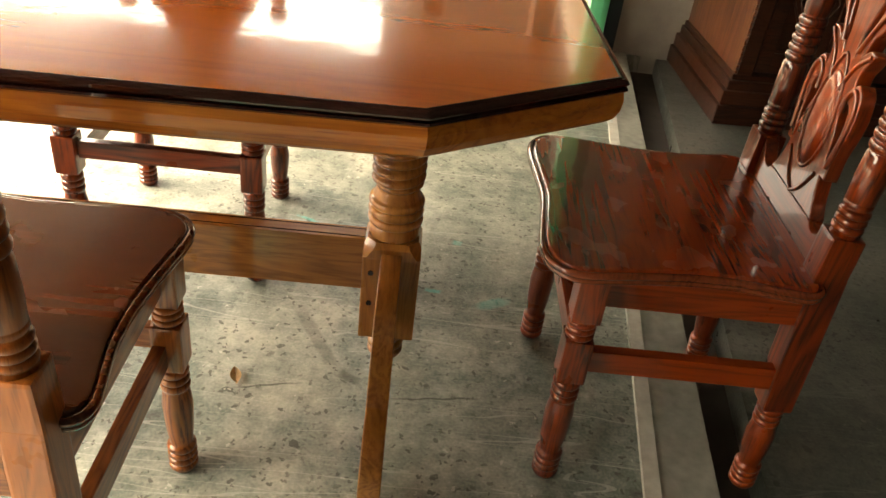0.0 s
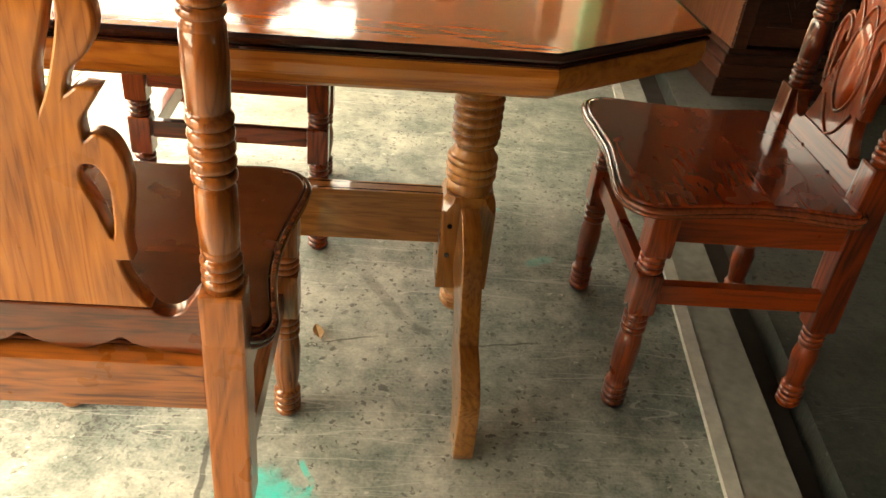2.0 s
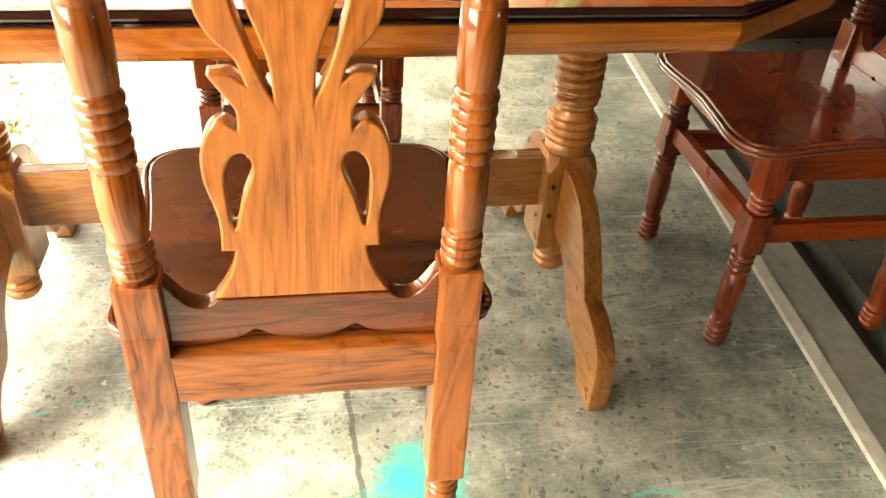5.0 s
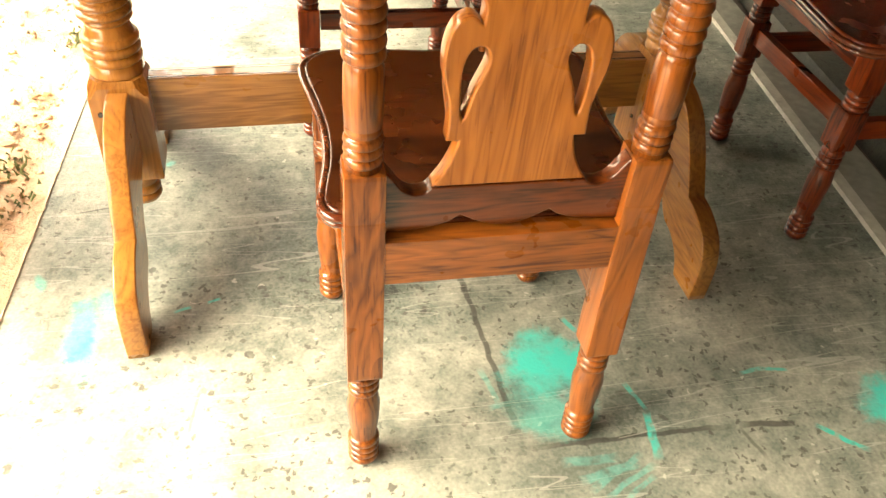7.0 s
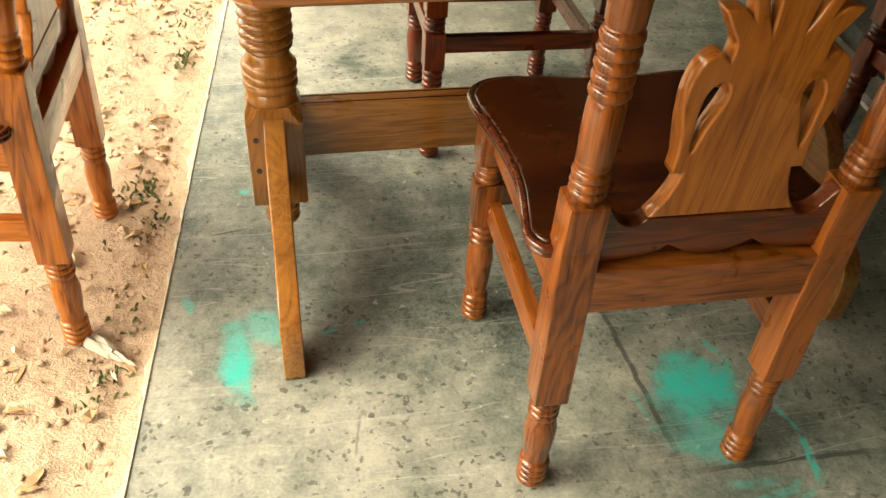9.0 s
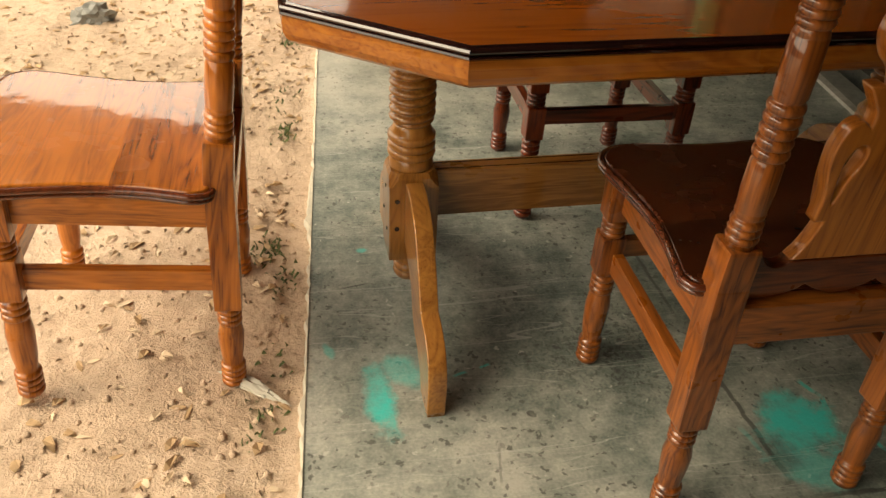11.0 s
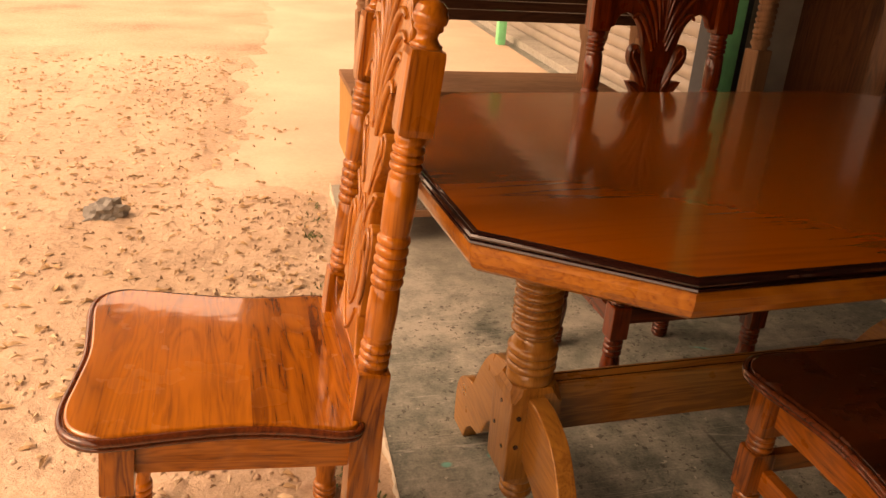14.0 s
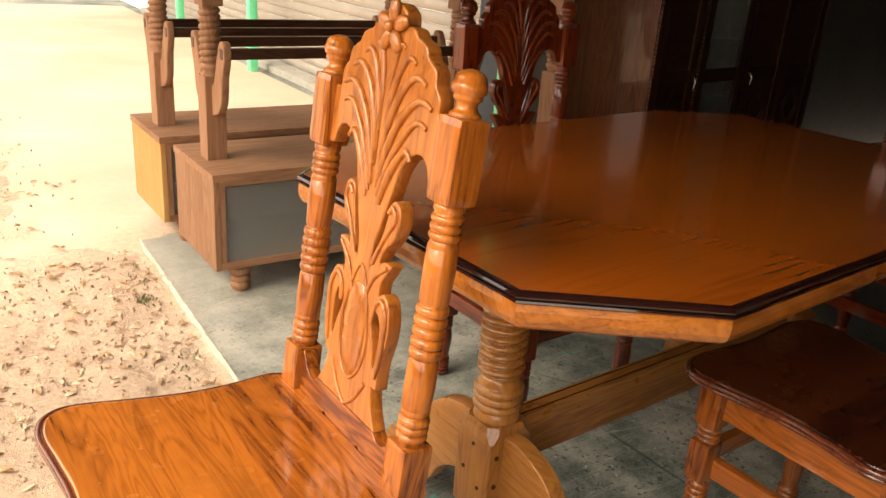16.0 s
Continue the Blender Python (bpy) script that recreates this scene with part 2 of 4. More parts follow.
    grit = math_n(t, "LESS_THAN", vg.outputs["Distance"], math_n(t, "MULTIPLY", math_n(t, "SUBTRACT", gr, 0.55), 0.9))
    gp = node(t, "TexNoise", {"Vector": co, "Scale": 3.1, "Detail": 4.0, "Distortion": 0.5}).outputs[0]
    gm = ramp(t, gp, [(0.37, (0.15, 0.15, 0.15)), (0.52, (1, 1, 1))])
    col = mixc(t, math_n(t, "MULTIPLY", math_n(t, "MULTIPLY", grit, gm), 0.75), col, (0.05, 0.05, 0.045))
    near = node(t, "VectorMath", {0: co, 1: (-0.66, 0.93, 0.0)}, operation="DISTANCE").outputs["Value"]
    dense = ramp(t, math_n(t, "ADD", near, math_n(t, "MULTIPLY", math_n(t, "SUBTRACT", n_mid, 0.5), 0.5)), [(0.06, (1, 1, 1)), (0.22, (0, 0, 0))])
    vd = node(t, "TexVoronoi", {"Vector": cw, "Scale": 130.0, "Randomness": 1.0})
    dd = node(t, "SeparateColor", {0: vd.outputs["Color"]}).outputs[0]
    dot = math_n(t, "LESS_THAN", vd.outputs["Distance"], math_n(t, "MULTIPLY", dd, 0.62))
    col = mixc(t, math_n(t, "MULTIPLY", math_n(t, "MULTIPLY", dot, dense), 0.8), col, (0.035, 0.04, 0.036))
    # pale flecks
    vf = node(t, "TexVoronoi", {"Vector": cw, "Scale": 60.0})
    fr = node(t, "SeparateColor", {0: vf.outputs["Color"]}).outputs[1]
    fl = math_n(t, "LESS_THAN", vf.outputs["Distance"], math_n(t, "MULTIPLY", math_n(t, "SUBTRACT", fr, 0.86), 1.9))
    col = mixc(t, math_n(t, "MULTIPLY", fl, 0.6), col, (0.5, 0.49, 0.44))
    # joints and cracks in the cement
    wob = math_n(t, "MULTIPLY", math_n(t, "SUBTRACT", node(t, "TexNoise", {"Vector": co, "Scale": 22.0, "Detail": 4.0}).outputs[0], 0.5), 0.014)
    wob2 = math_n(t, "MULTIPLY", math_n(t, "SUBTRACT", node(t, "TexNoise", {"Vector": co, "Scale": 19.0, "Detail": 4.0}).outputs[0], 0.5), 0.014)
    wobbly = node(t, "VectorMath", {0: co, 1: node(t, "CombineXYZ", {0: wob, 1: wob2}).outputs[0]}, operation="ADD").outputs[0]

    def stroke(x0, y0, x1, y1, wide):
        """1 inside a straight stroke from one floor point to another."""
        ang, half = math.atan2(y1 - y0, x1 - x0), math.hypot(x1 - x0, y1 - y0) / 2
        mp = node(t, "Mapping", {"Vector": wobbly, "Location": ((x0 + x1) / 2, (y0 + y1) / 2, 0), "Rotation": (0, 0, ang), "Scale": (half, wide, 1)}, vector_type="TEXTURE")
        s = node(t, "SeparateXYZ", {0: mp.outputs[0]})
        far = math_n(t, "MAXIMUM", math_n(t, "ABSOLUTE", s.outputs[0]), math_n(t, "ABSOLUTE", s.outputs[1]))
        return ramp(t, far, [(0.6, (1, 1, 1)), (1.0, (0, 0, 0))])

    for x0, y0, x1, y1, wide, k in JOINTS:
        col = mixc(t, math_n(t, "MULTIPLY", stroke(x0, y0, x1, y1, wide), k), col, (0.03, 0.032, 0.028))
    for ang, sc, seed in ((20, 5.0, 1.0), (-35, 4.0, 7.0), (75, 4.6, 13.0), (120, 3.7, 19.0)):
        mp = node(t, "Mapping", {"Vector": co, "Rotation": (0, 0, radians(ang)), "Location": (seed, seed * 2, 0), "Scale": (sc * 0.25, sc * 5, 1)})
        w = node(t, "TexNoise", {"Vector": mp.outputs[0], "Scale": 1.0, "Detail": 1.0, "Distortion": 0.3}).outputs[0]
        line = math_n(t, "LESS_THAN", math_n(t, "ABSOLUTE", math_n(t, "SUBTRACT", w, 0.5)), 0.004)
        brk = node(t, "TexNoise", {"Vector": mp.outputs[0], "Scale": 0.7, "Detail": 2.0}).outputs[0]
        line = math_n(t, "MULTIPLY", line, math_n(t, "GREATER_THAN", brk, 0.53))
        col = mixc(t, math_n(t, "MULTIPLY", line, 0.34), col, (0.5, 0.5, 0.46))
    # turquoise paint: centre, radii, turn, strength
    sep = node(t, "SeparateXYZ", {0: co})
    warp = node(t, "TexNoise", {"Vector": co, "Scale": 13.0, "Detail": 5.0, "Roughness": 0.7}).outputs[0]
    total = None
    for px, py, rx, ry, ang, k in PAINT:
        mp = node(t, "Mapping", {"Vector": co, "Location": (px, py, 0), "Rotation": (0, 0, radians(ang)), "Scale": (rx, ry, 1)}, vector_type="TEXTURE")
        fl2 = node(t, "VectorMath", {0: mp.outputs[0], 1: (1, 1, 0)}, operation="MULTIPLY").outputs[0]
        d = node(t, "VectorMath", {0: fl2}, operation="LENGTH").outputs["Value"]
        d = math_n(t, "ADD", d, math_n(t, "MULTIPLY", math_n(t, "SUBTRACT", warp, 0.5), 1.7))
        a = math_n(t, "MULTIPLY", ramp(t, d, [(0.55, (1, 1, 1)), (1.0, (0, 0, 0))]), k)
        total = a if total is None else math_n(t, "MAXIMUM", total, a)
    for x0, y0, x1, y1, wide, k in STROKES:
        streak = ramp(t, node(t, "TexNoise", {"Vector": co, "Scale": 55.0, "Detail": 3.0}).outputs[0], [(0.35, (0.3, 0.3, 0.3)), (0.5, (1, 1, 1))])
        total = math_n(t, "MAXIMUM", total, math_n(t, "MULTIPLY", math_n(t, "MULTIPLY", stroke(x0, y0, x1, y1, wide), k), streak))
    wear = ramp(t, n_mid, [(0.3, (0.25, 0.25, 0.25)), (0.55, (1, 1, 1))])
    col = mixc(t, math_n(t, "MULTIPLY", total, wear), col, (0.035, 0.50, 0.45))
    gap = node(t, "SeparateXYZ", {0: co})
    far = math_n(t, "MINIMUM", math_n(t, "MULTIPLY", math_n(t, "ADD", gap.outputs[1], -1.7), 0.8), math_n(t, "MULTIPLY", math_n(t, "SUBTRACT", 0.0, gap.outputs[0]), 1.2))
    dusty = ramp(t, math_n(t, "ADD", far, math_n(t, "MULTIPLY", math_n(t, "SUBTRACT", n_mid, 0.5), 0.8)), [(0.1, (0, 0, 0)), (0.8, (1, 1, 1))])
    col = mixc(t, math_n(t, "MULTIPLY", dusty, 0.5), col, (0.47, 0.45, 0.38))
    # tone under 1 puts the shop's shade into the cement colour
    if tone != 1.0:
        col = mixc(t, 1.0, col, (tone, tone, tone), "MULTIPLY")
    t.links.new(col, b.inputs["Base Color"])
    t.links.new(ramp(t, n_mid, [(0.3, (0.38 - gloss,) * 3), (0.7, (0.68 - gloss,) * 3)]), b.inputs["Roughness"])
    h = math_n(t, "ADD", math_n(t, "MULTIPLY", n_mid, 0.7), math_n(t, "MULTIPLY", n_fine, 0.3))
    t.links.new(node(t, "Bump", {"Strength": 0.45, "Distance": 0.006, "Height": h}).outputs[0], b.inputs["Normal"])
    return m


JOINTS = [(-0.455, 0.99, -0.430, 0.528, 0.006, 0.75), (-0.464, 1.40, -0.455, 0.99, 0.005, 0.65), (-0.436, 1.691, -0.338, 1.523, 0.004, 0.5), (-0.43, 0.525, -0.06, 0.521, 0.0055, 0.75), (-0.06, 0.521, 0.05, 0.510, 0.007, 0.8), (-0.06, 0.52, -0.04, 0.45, 0.004, 0.5),
          (-0.214, 1.375, -0.099, 1.176, 0.016, 0.35), (-0.099, 1.176, -0.05, 1.15, 0.014, 0.5), (-0.29, 1.105, -0.16, 1.135, 0.003, 0.7), (0.0, 1.115, 0.19, 1.138, 0.003, 0.7), (-1.20, 1.20, -1.12, 1.215, 0.003, 0.7),
          (-0.93, 0.72, -0.95, 0.62, 0.003, 0.4)]
STROKES = [(-0.222, 0.635, -0.203, 0.565, 0.005, 0.9), (-0.204, 0.57, -0.220, 0.474, 0.008, 1.0), (-0.285, 0.80, -0.262, 0.745, 0.006, 0.8), (-0.262, 0.75, -0.272, 0.68, 0.007, 0.8), (-0.004, 0.624, 0.045, 0.631, 0.005, 0.9), (0.04, 0.631, 0.089, 0.621, 0.004, 0.8),
           (0.073, 0.503, 0.141, 0.44, 0.006, 1.0), (-0.36, 0.455, -0.25, 0.475, 0.010, 0.38), (-0.35, 0.435, -0.24, 0.49, 0.007, 0.42), (-0.33, 0.42, -0.225, 0.47, 0.006, 0.4), (-0.30, 0.41, -0.235, 0.45, 0.005, 0.36), (-0.38, 0.49, -0.28, 0.49, 0.010, 0.4),
           (-0.465, 0.70, -0.445, 0.60, 0.006, 0.35), (-0.47, 0.61, -0.40, 0.62, 0.007, 0.4), (-1.150, 0.93, -1.140, 0.86, 0.018, 0.6), (-1.135, 0.87, -1.120, 0.745, 0.015, 0.7), (-0.283, 1.74, -0.214, 1.712, 0.006, 0.5), (0.12, 1.688, 0.15, 1.684, 0.01, 0.4),
           (0.06, 1.478, 0.10, 1.474, 0.008, 0.5), (-0.99, 0.895, -0.955, 0.905, 0.004, 0.9), (-0.93, 0.91, -0.905, 0.918, 0.004, 0.8)]
PAINT = [(-0.345, 0.685, 0.085, 0.095, 20, 1.0), (-0.365, 0.585, 0.075, 0.06, -10, 0.5), (-1.085, 0.925, 0.04, 0.055, 30, 0.5), (-1.138, 0.845, 0.036, 0.115, 8, 1.0),
         (0.245, 0.53, 0.085, 0.07, 30, 1.0), (0.22, 1.45, 0.06, 0.02, 30, 0.3), (-1.131, 1.344, 0.016, 0.012, 0, 0.8), (-1.02, 1.36, 0.015, 0.012, 40, 0.7), (-1.23, 1.0, 0.012, 0.03, 20, 0.5)]
CEMENT = concrete()
# shaded copy of the cement for the floors inside the shop
CEMENT_IN = concrete("shade_darkened_cement", 0.27, 0.12)


def sand_mat(name="dry_sand", swept=False):
    """Loose sand; swept: trodden smooth in the middle of the piece, loose towards its rim."""
    m, t, b = nodes_of(name, 0.95)
    co = node(t, "NewGeometry").outputs["Position"]
    a = node(t, "TexNoise", {"Vector": co, "Scale": 1.1, "Detail": 4.0}).outputs[0]
    f = node(t, "TexNoise", {"Vector": co, "Scale": 45.0, "Detail": 6.0, "Roughness": 0.7}).outputs[0]
    g = node(t, "TexNoise", {"Vector": co, "Scale": 260.0, "Detail": 3.0}).outputs[0]
    v = math_n(t, "ADD", math_n(t, "MULTIPLY", a, 0.4), math_n(t, "ADD", math_n(t, "MULTIPLY", f, 0.4), math_n(t, "MULTIPLY", g, 0.2)))
    col = ramp(t, v, [(0.36, (0.27, 0.185, 0.12)), (0.45, (0.50, 0.365, 0.255)), (0.54, (0.60, 0.45, 0.325)), (0.64, (0.74, 0.59, 0.45))])
    deep = 1.0
    if swept:
        uv = node(t, "SeparateXYZ", {0: node(t, "TexCoord").outputs["Object"]})
        rim = math_n(t, "MULTIPLY", math_n(t, "SUBTRACT", node(t, "TexNoise", {"Vector": co, "Scale": 5.0, "Detail": 4.0}).outputs[0], 0.5), 1.6)
        inner = math_n(t, "MINIMUM", math_n(t, "MULTIPLY", math_n(t, "ADD", uv.outputs[1], -2.95), 1.7), math_n(t, "MULTIPLY", math_n(t, "ADD", uv.outputs[0], 2.05), 1.9))
        mask = ramp(t, math_n(t, "ADD", inner, rim), [(0.0, (0, 0, 0)), (0.9, (1, 1, 1))])
        dust = ramp(t, math_n(t, "ADD", math_n(t, "MULTIPLY", a, 0.7), math_n(t, "MULTIPLY", f, 0.3)), [(0.4, (0.56, 0.43, 0.315)), (0.6, (0.66, 0.53, 0.40))])
        col = mixc(t, mask, col, dust)
        deep = math_n(t, "SUBTRACT", 1.0, math_n(t, "MULTIPLY", mask, 0.75))
    t.links.new(col, b.inputs["Base Color"])
    h = math_n(t, "ADD", math_n(t, "MULTIPLY", f, 0.8), math_n(t, "MULTIPLY", g, 0.2))
    t.links.new(node(t, "Bump", {"Strength": deep, "Distance": 0.012, "Height": h}).outputs[0], b.inputs["Normal"])
    return m


SAND = sand_mat()
RAMPM = sand_mat("dusty_earth_and_porch_light", True)
PLASTER = plain("grey_plaster", (0.36, 0.35, 0.31), 0.85, var=0.2, scale=12)
PALE_LIP = plain("pale_chipped_mortar", (0.50, 0.46, 0.37), 0.85, var=0.2, scale=60)
WEED = plain("dusty_weed_leaf", (0.10, 0.13, 0.045), 0.7, var=0.4, scale=80)
# near-black: the porch's darkness is put into the unseen roof's colour
CEIL = plain("shade_dark_ceiling", (0.05, 0.04, 0.033), 0.9, var=0.2)
SILL = plain("grey_sill_stone", (0.17, 0.175, 0.15), 0.7, var=0.35, scale=40)
LIP = plain("pale_cement_lip", (0.36, 0.355, 0.31), 0.8, var=0.3, scale=40)
SHUT = plain("painted_steel_shutter", (0.42, 0.38, 0.33), 0.45, 0.3, var=0.15, scale=8)
GREEN = plain("green_paint", (0.14, 0.74, 0.38), 0.35, var=0.15)
BLUEGAP = plain("dark_gap_blue", (0.02, 0.035, 0.05), 0.5)
# near-black: shade of the shop and unseen walls put into the colour
DARK = plain("shade_dark_wall", (0.05, 0.04, 0.033), 0.9)
LEAFM = plain("dry_leaf", (0.42, 0.28, 0.15), 0.8, var=0.4, scale=60)
CHIP = plain("wood_shavings", (0.66, 0.52, 0.36), 0.8, var=0.3, scale=60)
DARKCH = plain("dark_soil_crumbs", (0.24, 0.165, 0.105), 0.9, var=0.4, scale=60)
RAG = plain("grey_cloth", (0.24, 0.24, 0.22), 0.9, scale=60)
STEEL = plain("key_steel", (0.6, 0.6, 0.58), 0.25, 1.0, var=0.05)
PAPER = plain("pale_paper", (0.46, 0.43, 0.36), 0.8)
GLASS, _t, _b = nodes_of("dusty_glass", 0.12)
_b.inputs["Transmission Weight"].default_value = 0.9
_b.inputs["Base Color"].default_value = (0.75, 0.78, 0.76, 1)


# ---- mesh helpers ----
def part(name, bm, material, parent=None, label="", smooth=False):
    me = bpy.data.meshes.new(name)
    if isinstance(bm, bmesh.types.BMesh):
        bmesh.ops.recalc_face_normals(bm, faces=bm.faces)
        bm.to_mesh(me)
        bm.free()
    else:
        me = bm
        me.name = name
    if smooth:
        me.polygons.foreach_set("use_smooth", [True] * len(me.polygons))
    me.materials.clear()
    me.materials.append(material)
    ob = new(name, me)
    ob.parent = parent
    if label:
        ob["label"] = label
    return ob


def thing(name, m, label, category, group="", kind=""):
    e = new(name)
    e.matrix_basis = m
    e.empty_display_size = 0.1
    return tagged(e, label, category, group, kind)


def box(bm, x0, x1, y0, y1, z0, z1, bevel=0.0, m=None):
    g = bmesh.ops.create_cube(bm, size=1)["verts"]
    for v in g:
        v.co = Vector(((x0 + x1) / 2 + v.co.x * (x1 - x0), (y0 + y1) / 2 + v.co.y * (y1 - y0), (z0 + z1) / 2 + v.co.z * (z1 - z0)))
    if bevel:
        es = list({e for v in g for e in v.link_edges})
        r = bmesh.ops.bevel(bm, geom=es, offset=bevel, segments=2, affect="EDGES", profile=0.7)
        g = list({v for f in r["faces"] for v in f.verts} | {v for v in g if v.is_valid})
    if m is not None:
        for v in g:
            v.co = m @ v.co
    return g


def cube(x0, x1, y0, y1, z0, z1, bevel=0.003, m=None):
    bm = bmesh.new()
    box(bm, x0, x1, y0, y1, z0, z1, bevel, m)
    return bm


def lathe(prof, n=20, m=None, bm=None):
    """A turned piece: prof is a list of (radius, z)."""
    bm = bm or bmesh.new()
    rings = []
    for r, z in prof:
        ring = [bm.verts.new((r * math.cos(2 * math.pi * i / n), r * math.sin(2 * math.pi * i / n), z)) for i in range(n)]
        rings.append(ring)
    for a, b in zip(rings, rings[1:]):
        for i in range(n):
            bm.faces.new((a[i], a[(i + 1) % n], b[(i + 1) % n], b[i]))
    bm.faces.new(rings[0][::-1])
    bm.faces.new(rings[-1])
    if m is not None:
        for ring in rings:
            for v in ring:
                v.co = m @ v.co
    return bm


def rings_prof(z0, z1, n, r, bulge):
    """n round beads stacked from z0 to z1."""
    out = []
    h = (z1 - z0) / n
    for i in range(n):
        for k in range(7):
            a = math.pi * k / 6
            out.append((r + bulge * math.sin(a), z0 + h * (i + 0.5 - 0.5 * math.cos(a) * 0.98)))
    return out


def spiral(r, depth, z0, z1, pitch, n=28, m=None, bm=None):
    """A rope-turned column: the surface winds round like a screw thread."""
    bm = bm or bmesh.new()
    steps = int((z1 - z0) / pitch * 12)
    rows = []
    for j in range(steps + 1):
        z = z0 + (z1 - z0) * j / steps
        fade = min(1, (z - z0) / (pitch * 0.6), (z1 - z) / (pitch * 0.6))
        row = []
        for i in range(n):
            a = 2 * math.pi * i / n
            ph = (z / pitch - a / (2 * math.pi)) % 1.0
            rr = r + depth * fade * abs(math.sin(math.pi * ph)) ** 0.7
            row.append(bm.verts.new((rr * math.cos(a), rr * math.sin(a), z)))
        rows.append(row)
    for a, b in zip(rows, rows[1:]):
        for i in range(n):
            bm.faces.new((a[i], a[(i + 1) % n], b[(i + 1) % n], b[i]))
    bm.faces.new(rows[0][::-1])
    bm.faces.new(rows[-1])
    if m is not None:
        for row in rows:
            for v in row:
                v.co = m @ v.co
    return bm


def smooth_line(pts, closed=True, n=6):
    """A rounded line through the points; a point with a third value 1 stays a sharp corner."""
    out, k = [], len(pts)
    for i in range(k if closed else k - 1):
        p1, p2 = pts[i], pts[(i + 1) % k]
        p0 = pts[i - 1] if (closed or i > 0) else p1
        p3 = pts[(i + 2) % k] if (closed or i + 2 < k) else p2
        if len(p1) > 2:
            p0 = p1
        if len(p2) > 2:
            p3 = p2
        for j in range(n):
            s = j / n
            out.append(tuple(0.5 * (2 * p1[c] + (p2[c] - p0[c]) * s + (2 * p0[c] - 5 * p1[c] + 4 * p2[c] - p3[c]) * s * s + (3 * p1[c] - p0[c] - 3 * p2[c] + p3[c]) * s ** 3) for c in (0, 1)))
    if not closed:
        out.append(tuple(pts[-1][:2]))
    return out


def cutout(outlines, thick, bevel, m):
    """A board sawn to the outlines (the later ones are holes), with rounded edges."""
    cu = bpy.data.curves.new("cut", "CURVE")
    cu.dimensions, cu.fill_mode = "2D", "BOTH"
    cu.extrude, cu.bevel_depth, cu.bevel_resolution, cu.offset = thick / 2 - bevel, bevel, 2, -bevel
    for line in outlines:
        sp = cu.splines.new("POLY")
        sp.points.add(len(line) - 1)
        for p, q in zip(sp.points, line):
            p.co = (q[0], q[1], 0, 1)
        sp.use_cyclic_u = True
    ob = bpy.data.objects.new("cut", cu)
    scene.collection.objects.link(ob)
    me = bpy.data.meshes.new_from_object(ob.evaluated_get(bpy.context.evaluated_depsgraph_get()))
    bpy.data.objects.remove(ob)
    bpy.data.curves.remove(cu)
    me.transform(m)
    return me


def tube(lines, m, res=3):
    """Round ribs along lines of (x, y, z, radius)."""
    cu = bpy.data.curves.new("rib", "CURVE")
    cu.dimensions, cu.bevel_depth, cu.bevel_resolution, cu.use_fill_caps = "3D", 1.0, res, True
    for line, closed in lines:
        sp = cu.splines.new("POLY")
        sp.points.add(len(line) - 1)
        for p, q in zip(sp.points, line):
            p.co = (q[0], q[1], q[2], 1)
            p.radius = q[3]
        sp.use_cyclic_u = closed
    ob = bpy.data.objects.new("rib", cu)
    scene.collection.objects.link(ob)
    me = bpy.data.meshes.new_from_object(ob.evaluated_get(bpy.context.evaluated_depsgraph_get()))
    bpy.data.objects.remove(ob)
    bpy.data.curves.remove(cu)
    me.transform(m)
    return me


def mirrored(half):
    """A closed outline from its right half, from the bottom to the top."""
    return half + [(-p[0], *p[1:]) for p in reversed(half) if abs(p[0]) > 1e-6]


SITE = pose(0, 0, 0, 0, 0, -3.3)
YARD = SITE @ pose(0.022, 0, 0)

# ---- the setting ----
def set_piece(name, bm, mat, label, category, m=SITE):
    ob = part(name, bm, mat)
    ob.matrix_basis = m
    return tagged(ob, label, category, kind="structure")


# sandy yard: one sheet to the horizon, finely rough near the slab
def yard():
    bm = bmesh.new()
    us = [-400, -120, -40, -16, -9] + [-6 + 0.05 * i for i in range(50)] + [-3.5 + 0.022 * i for i in range(98)] + [-1.33]
    vs = [-400, -100, -30, -8, -3] + [-0.6 + 0.022 * i for i in range(165)] + [3.06 + 0.06 * i for i in range(54)] + [6.5, 8, 11, 16, 30, 80, 400]
    grid = []
    for v in vs:
        row = []
        for u in us:
            near = 1.0 if (u > -6.2 and -1.3 < v < 6.2) else 0.0
            z = -0.016 + 0.02 * max(0.0, min(1.0, (-1.42 - u) / 0.2))
            if near:
                z += 0.017 * (noise.noise((u * 2.2, v * 2.2, 0)) + 0.8 * noise.noise((u * 7, v * 7, 3)) + 0.9 * abs(noise.noise((u * 13, v * 13, 5))) + 0.5 * noise.noise((u * 26, v * 26, 7)))
                z = min(z, 0.017)
                flat = max(0.0, min(1.0, (v - 2.9) / 0.4, (u + 1.95) / 0.3))
                z = z * (1 - 0.7 * flat) - 0.014 * flat
                if u > -1.42:
                    z = min(z, -0.009)
            row.append(bm.verts.new((u, v, z)))
        grid.append(row)
    for a, b in zip(grid, grid[1:]):
        for i in range(len(us) - 1):
            bm.faces.new((a[i], a[i + 1], b[i + 1], b[i]))
    return bm


ground = part("ground", yard(), SAND, smooth=True)
ground.matrix_basis = YARD
tagged(ground, "pale dry sandy yard strewn with leaf litter", "ground", kind="structure")
set_piece("floor", cube(-1.328, 0.36, -6, 14, -0.2, 0.0, 0), CEMENT, "worn grey cement slab with scratches and turquoise paint", "floor")


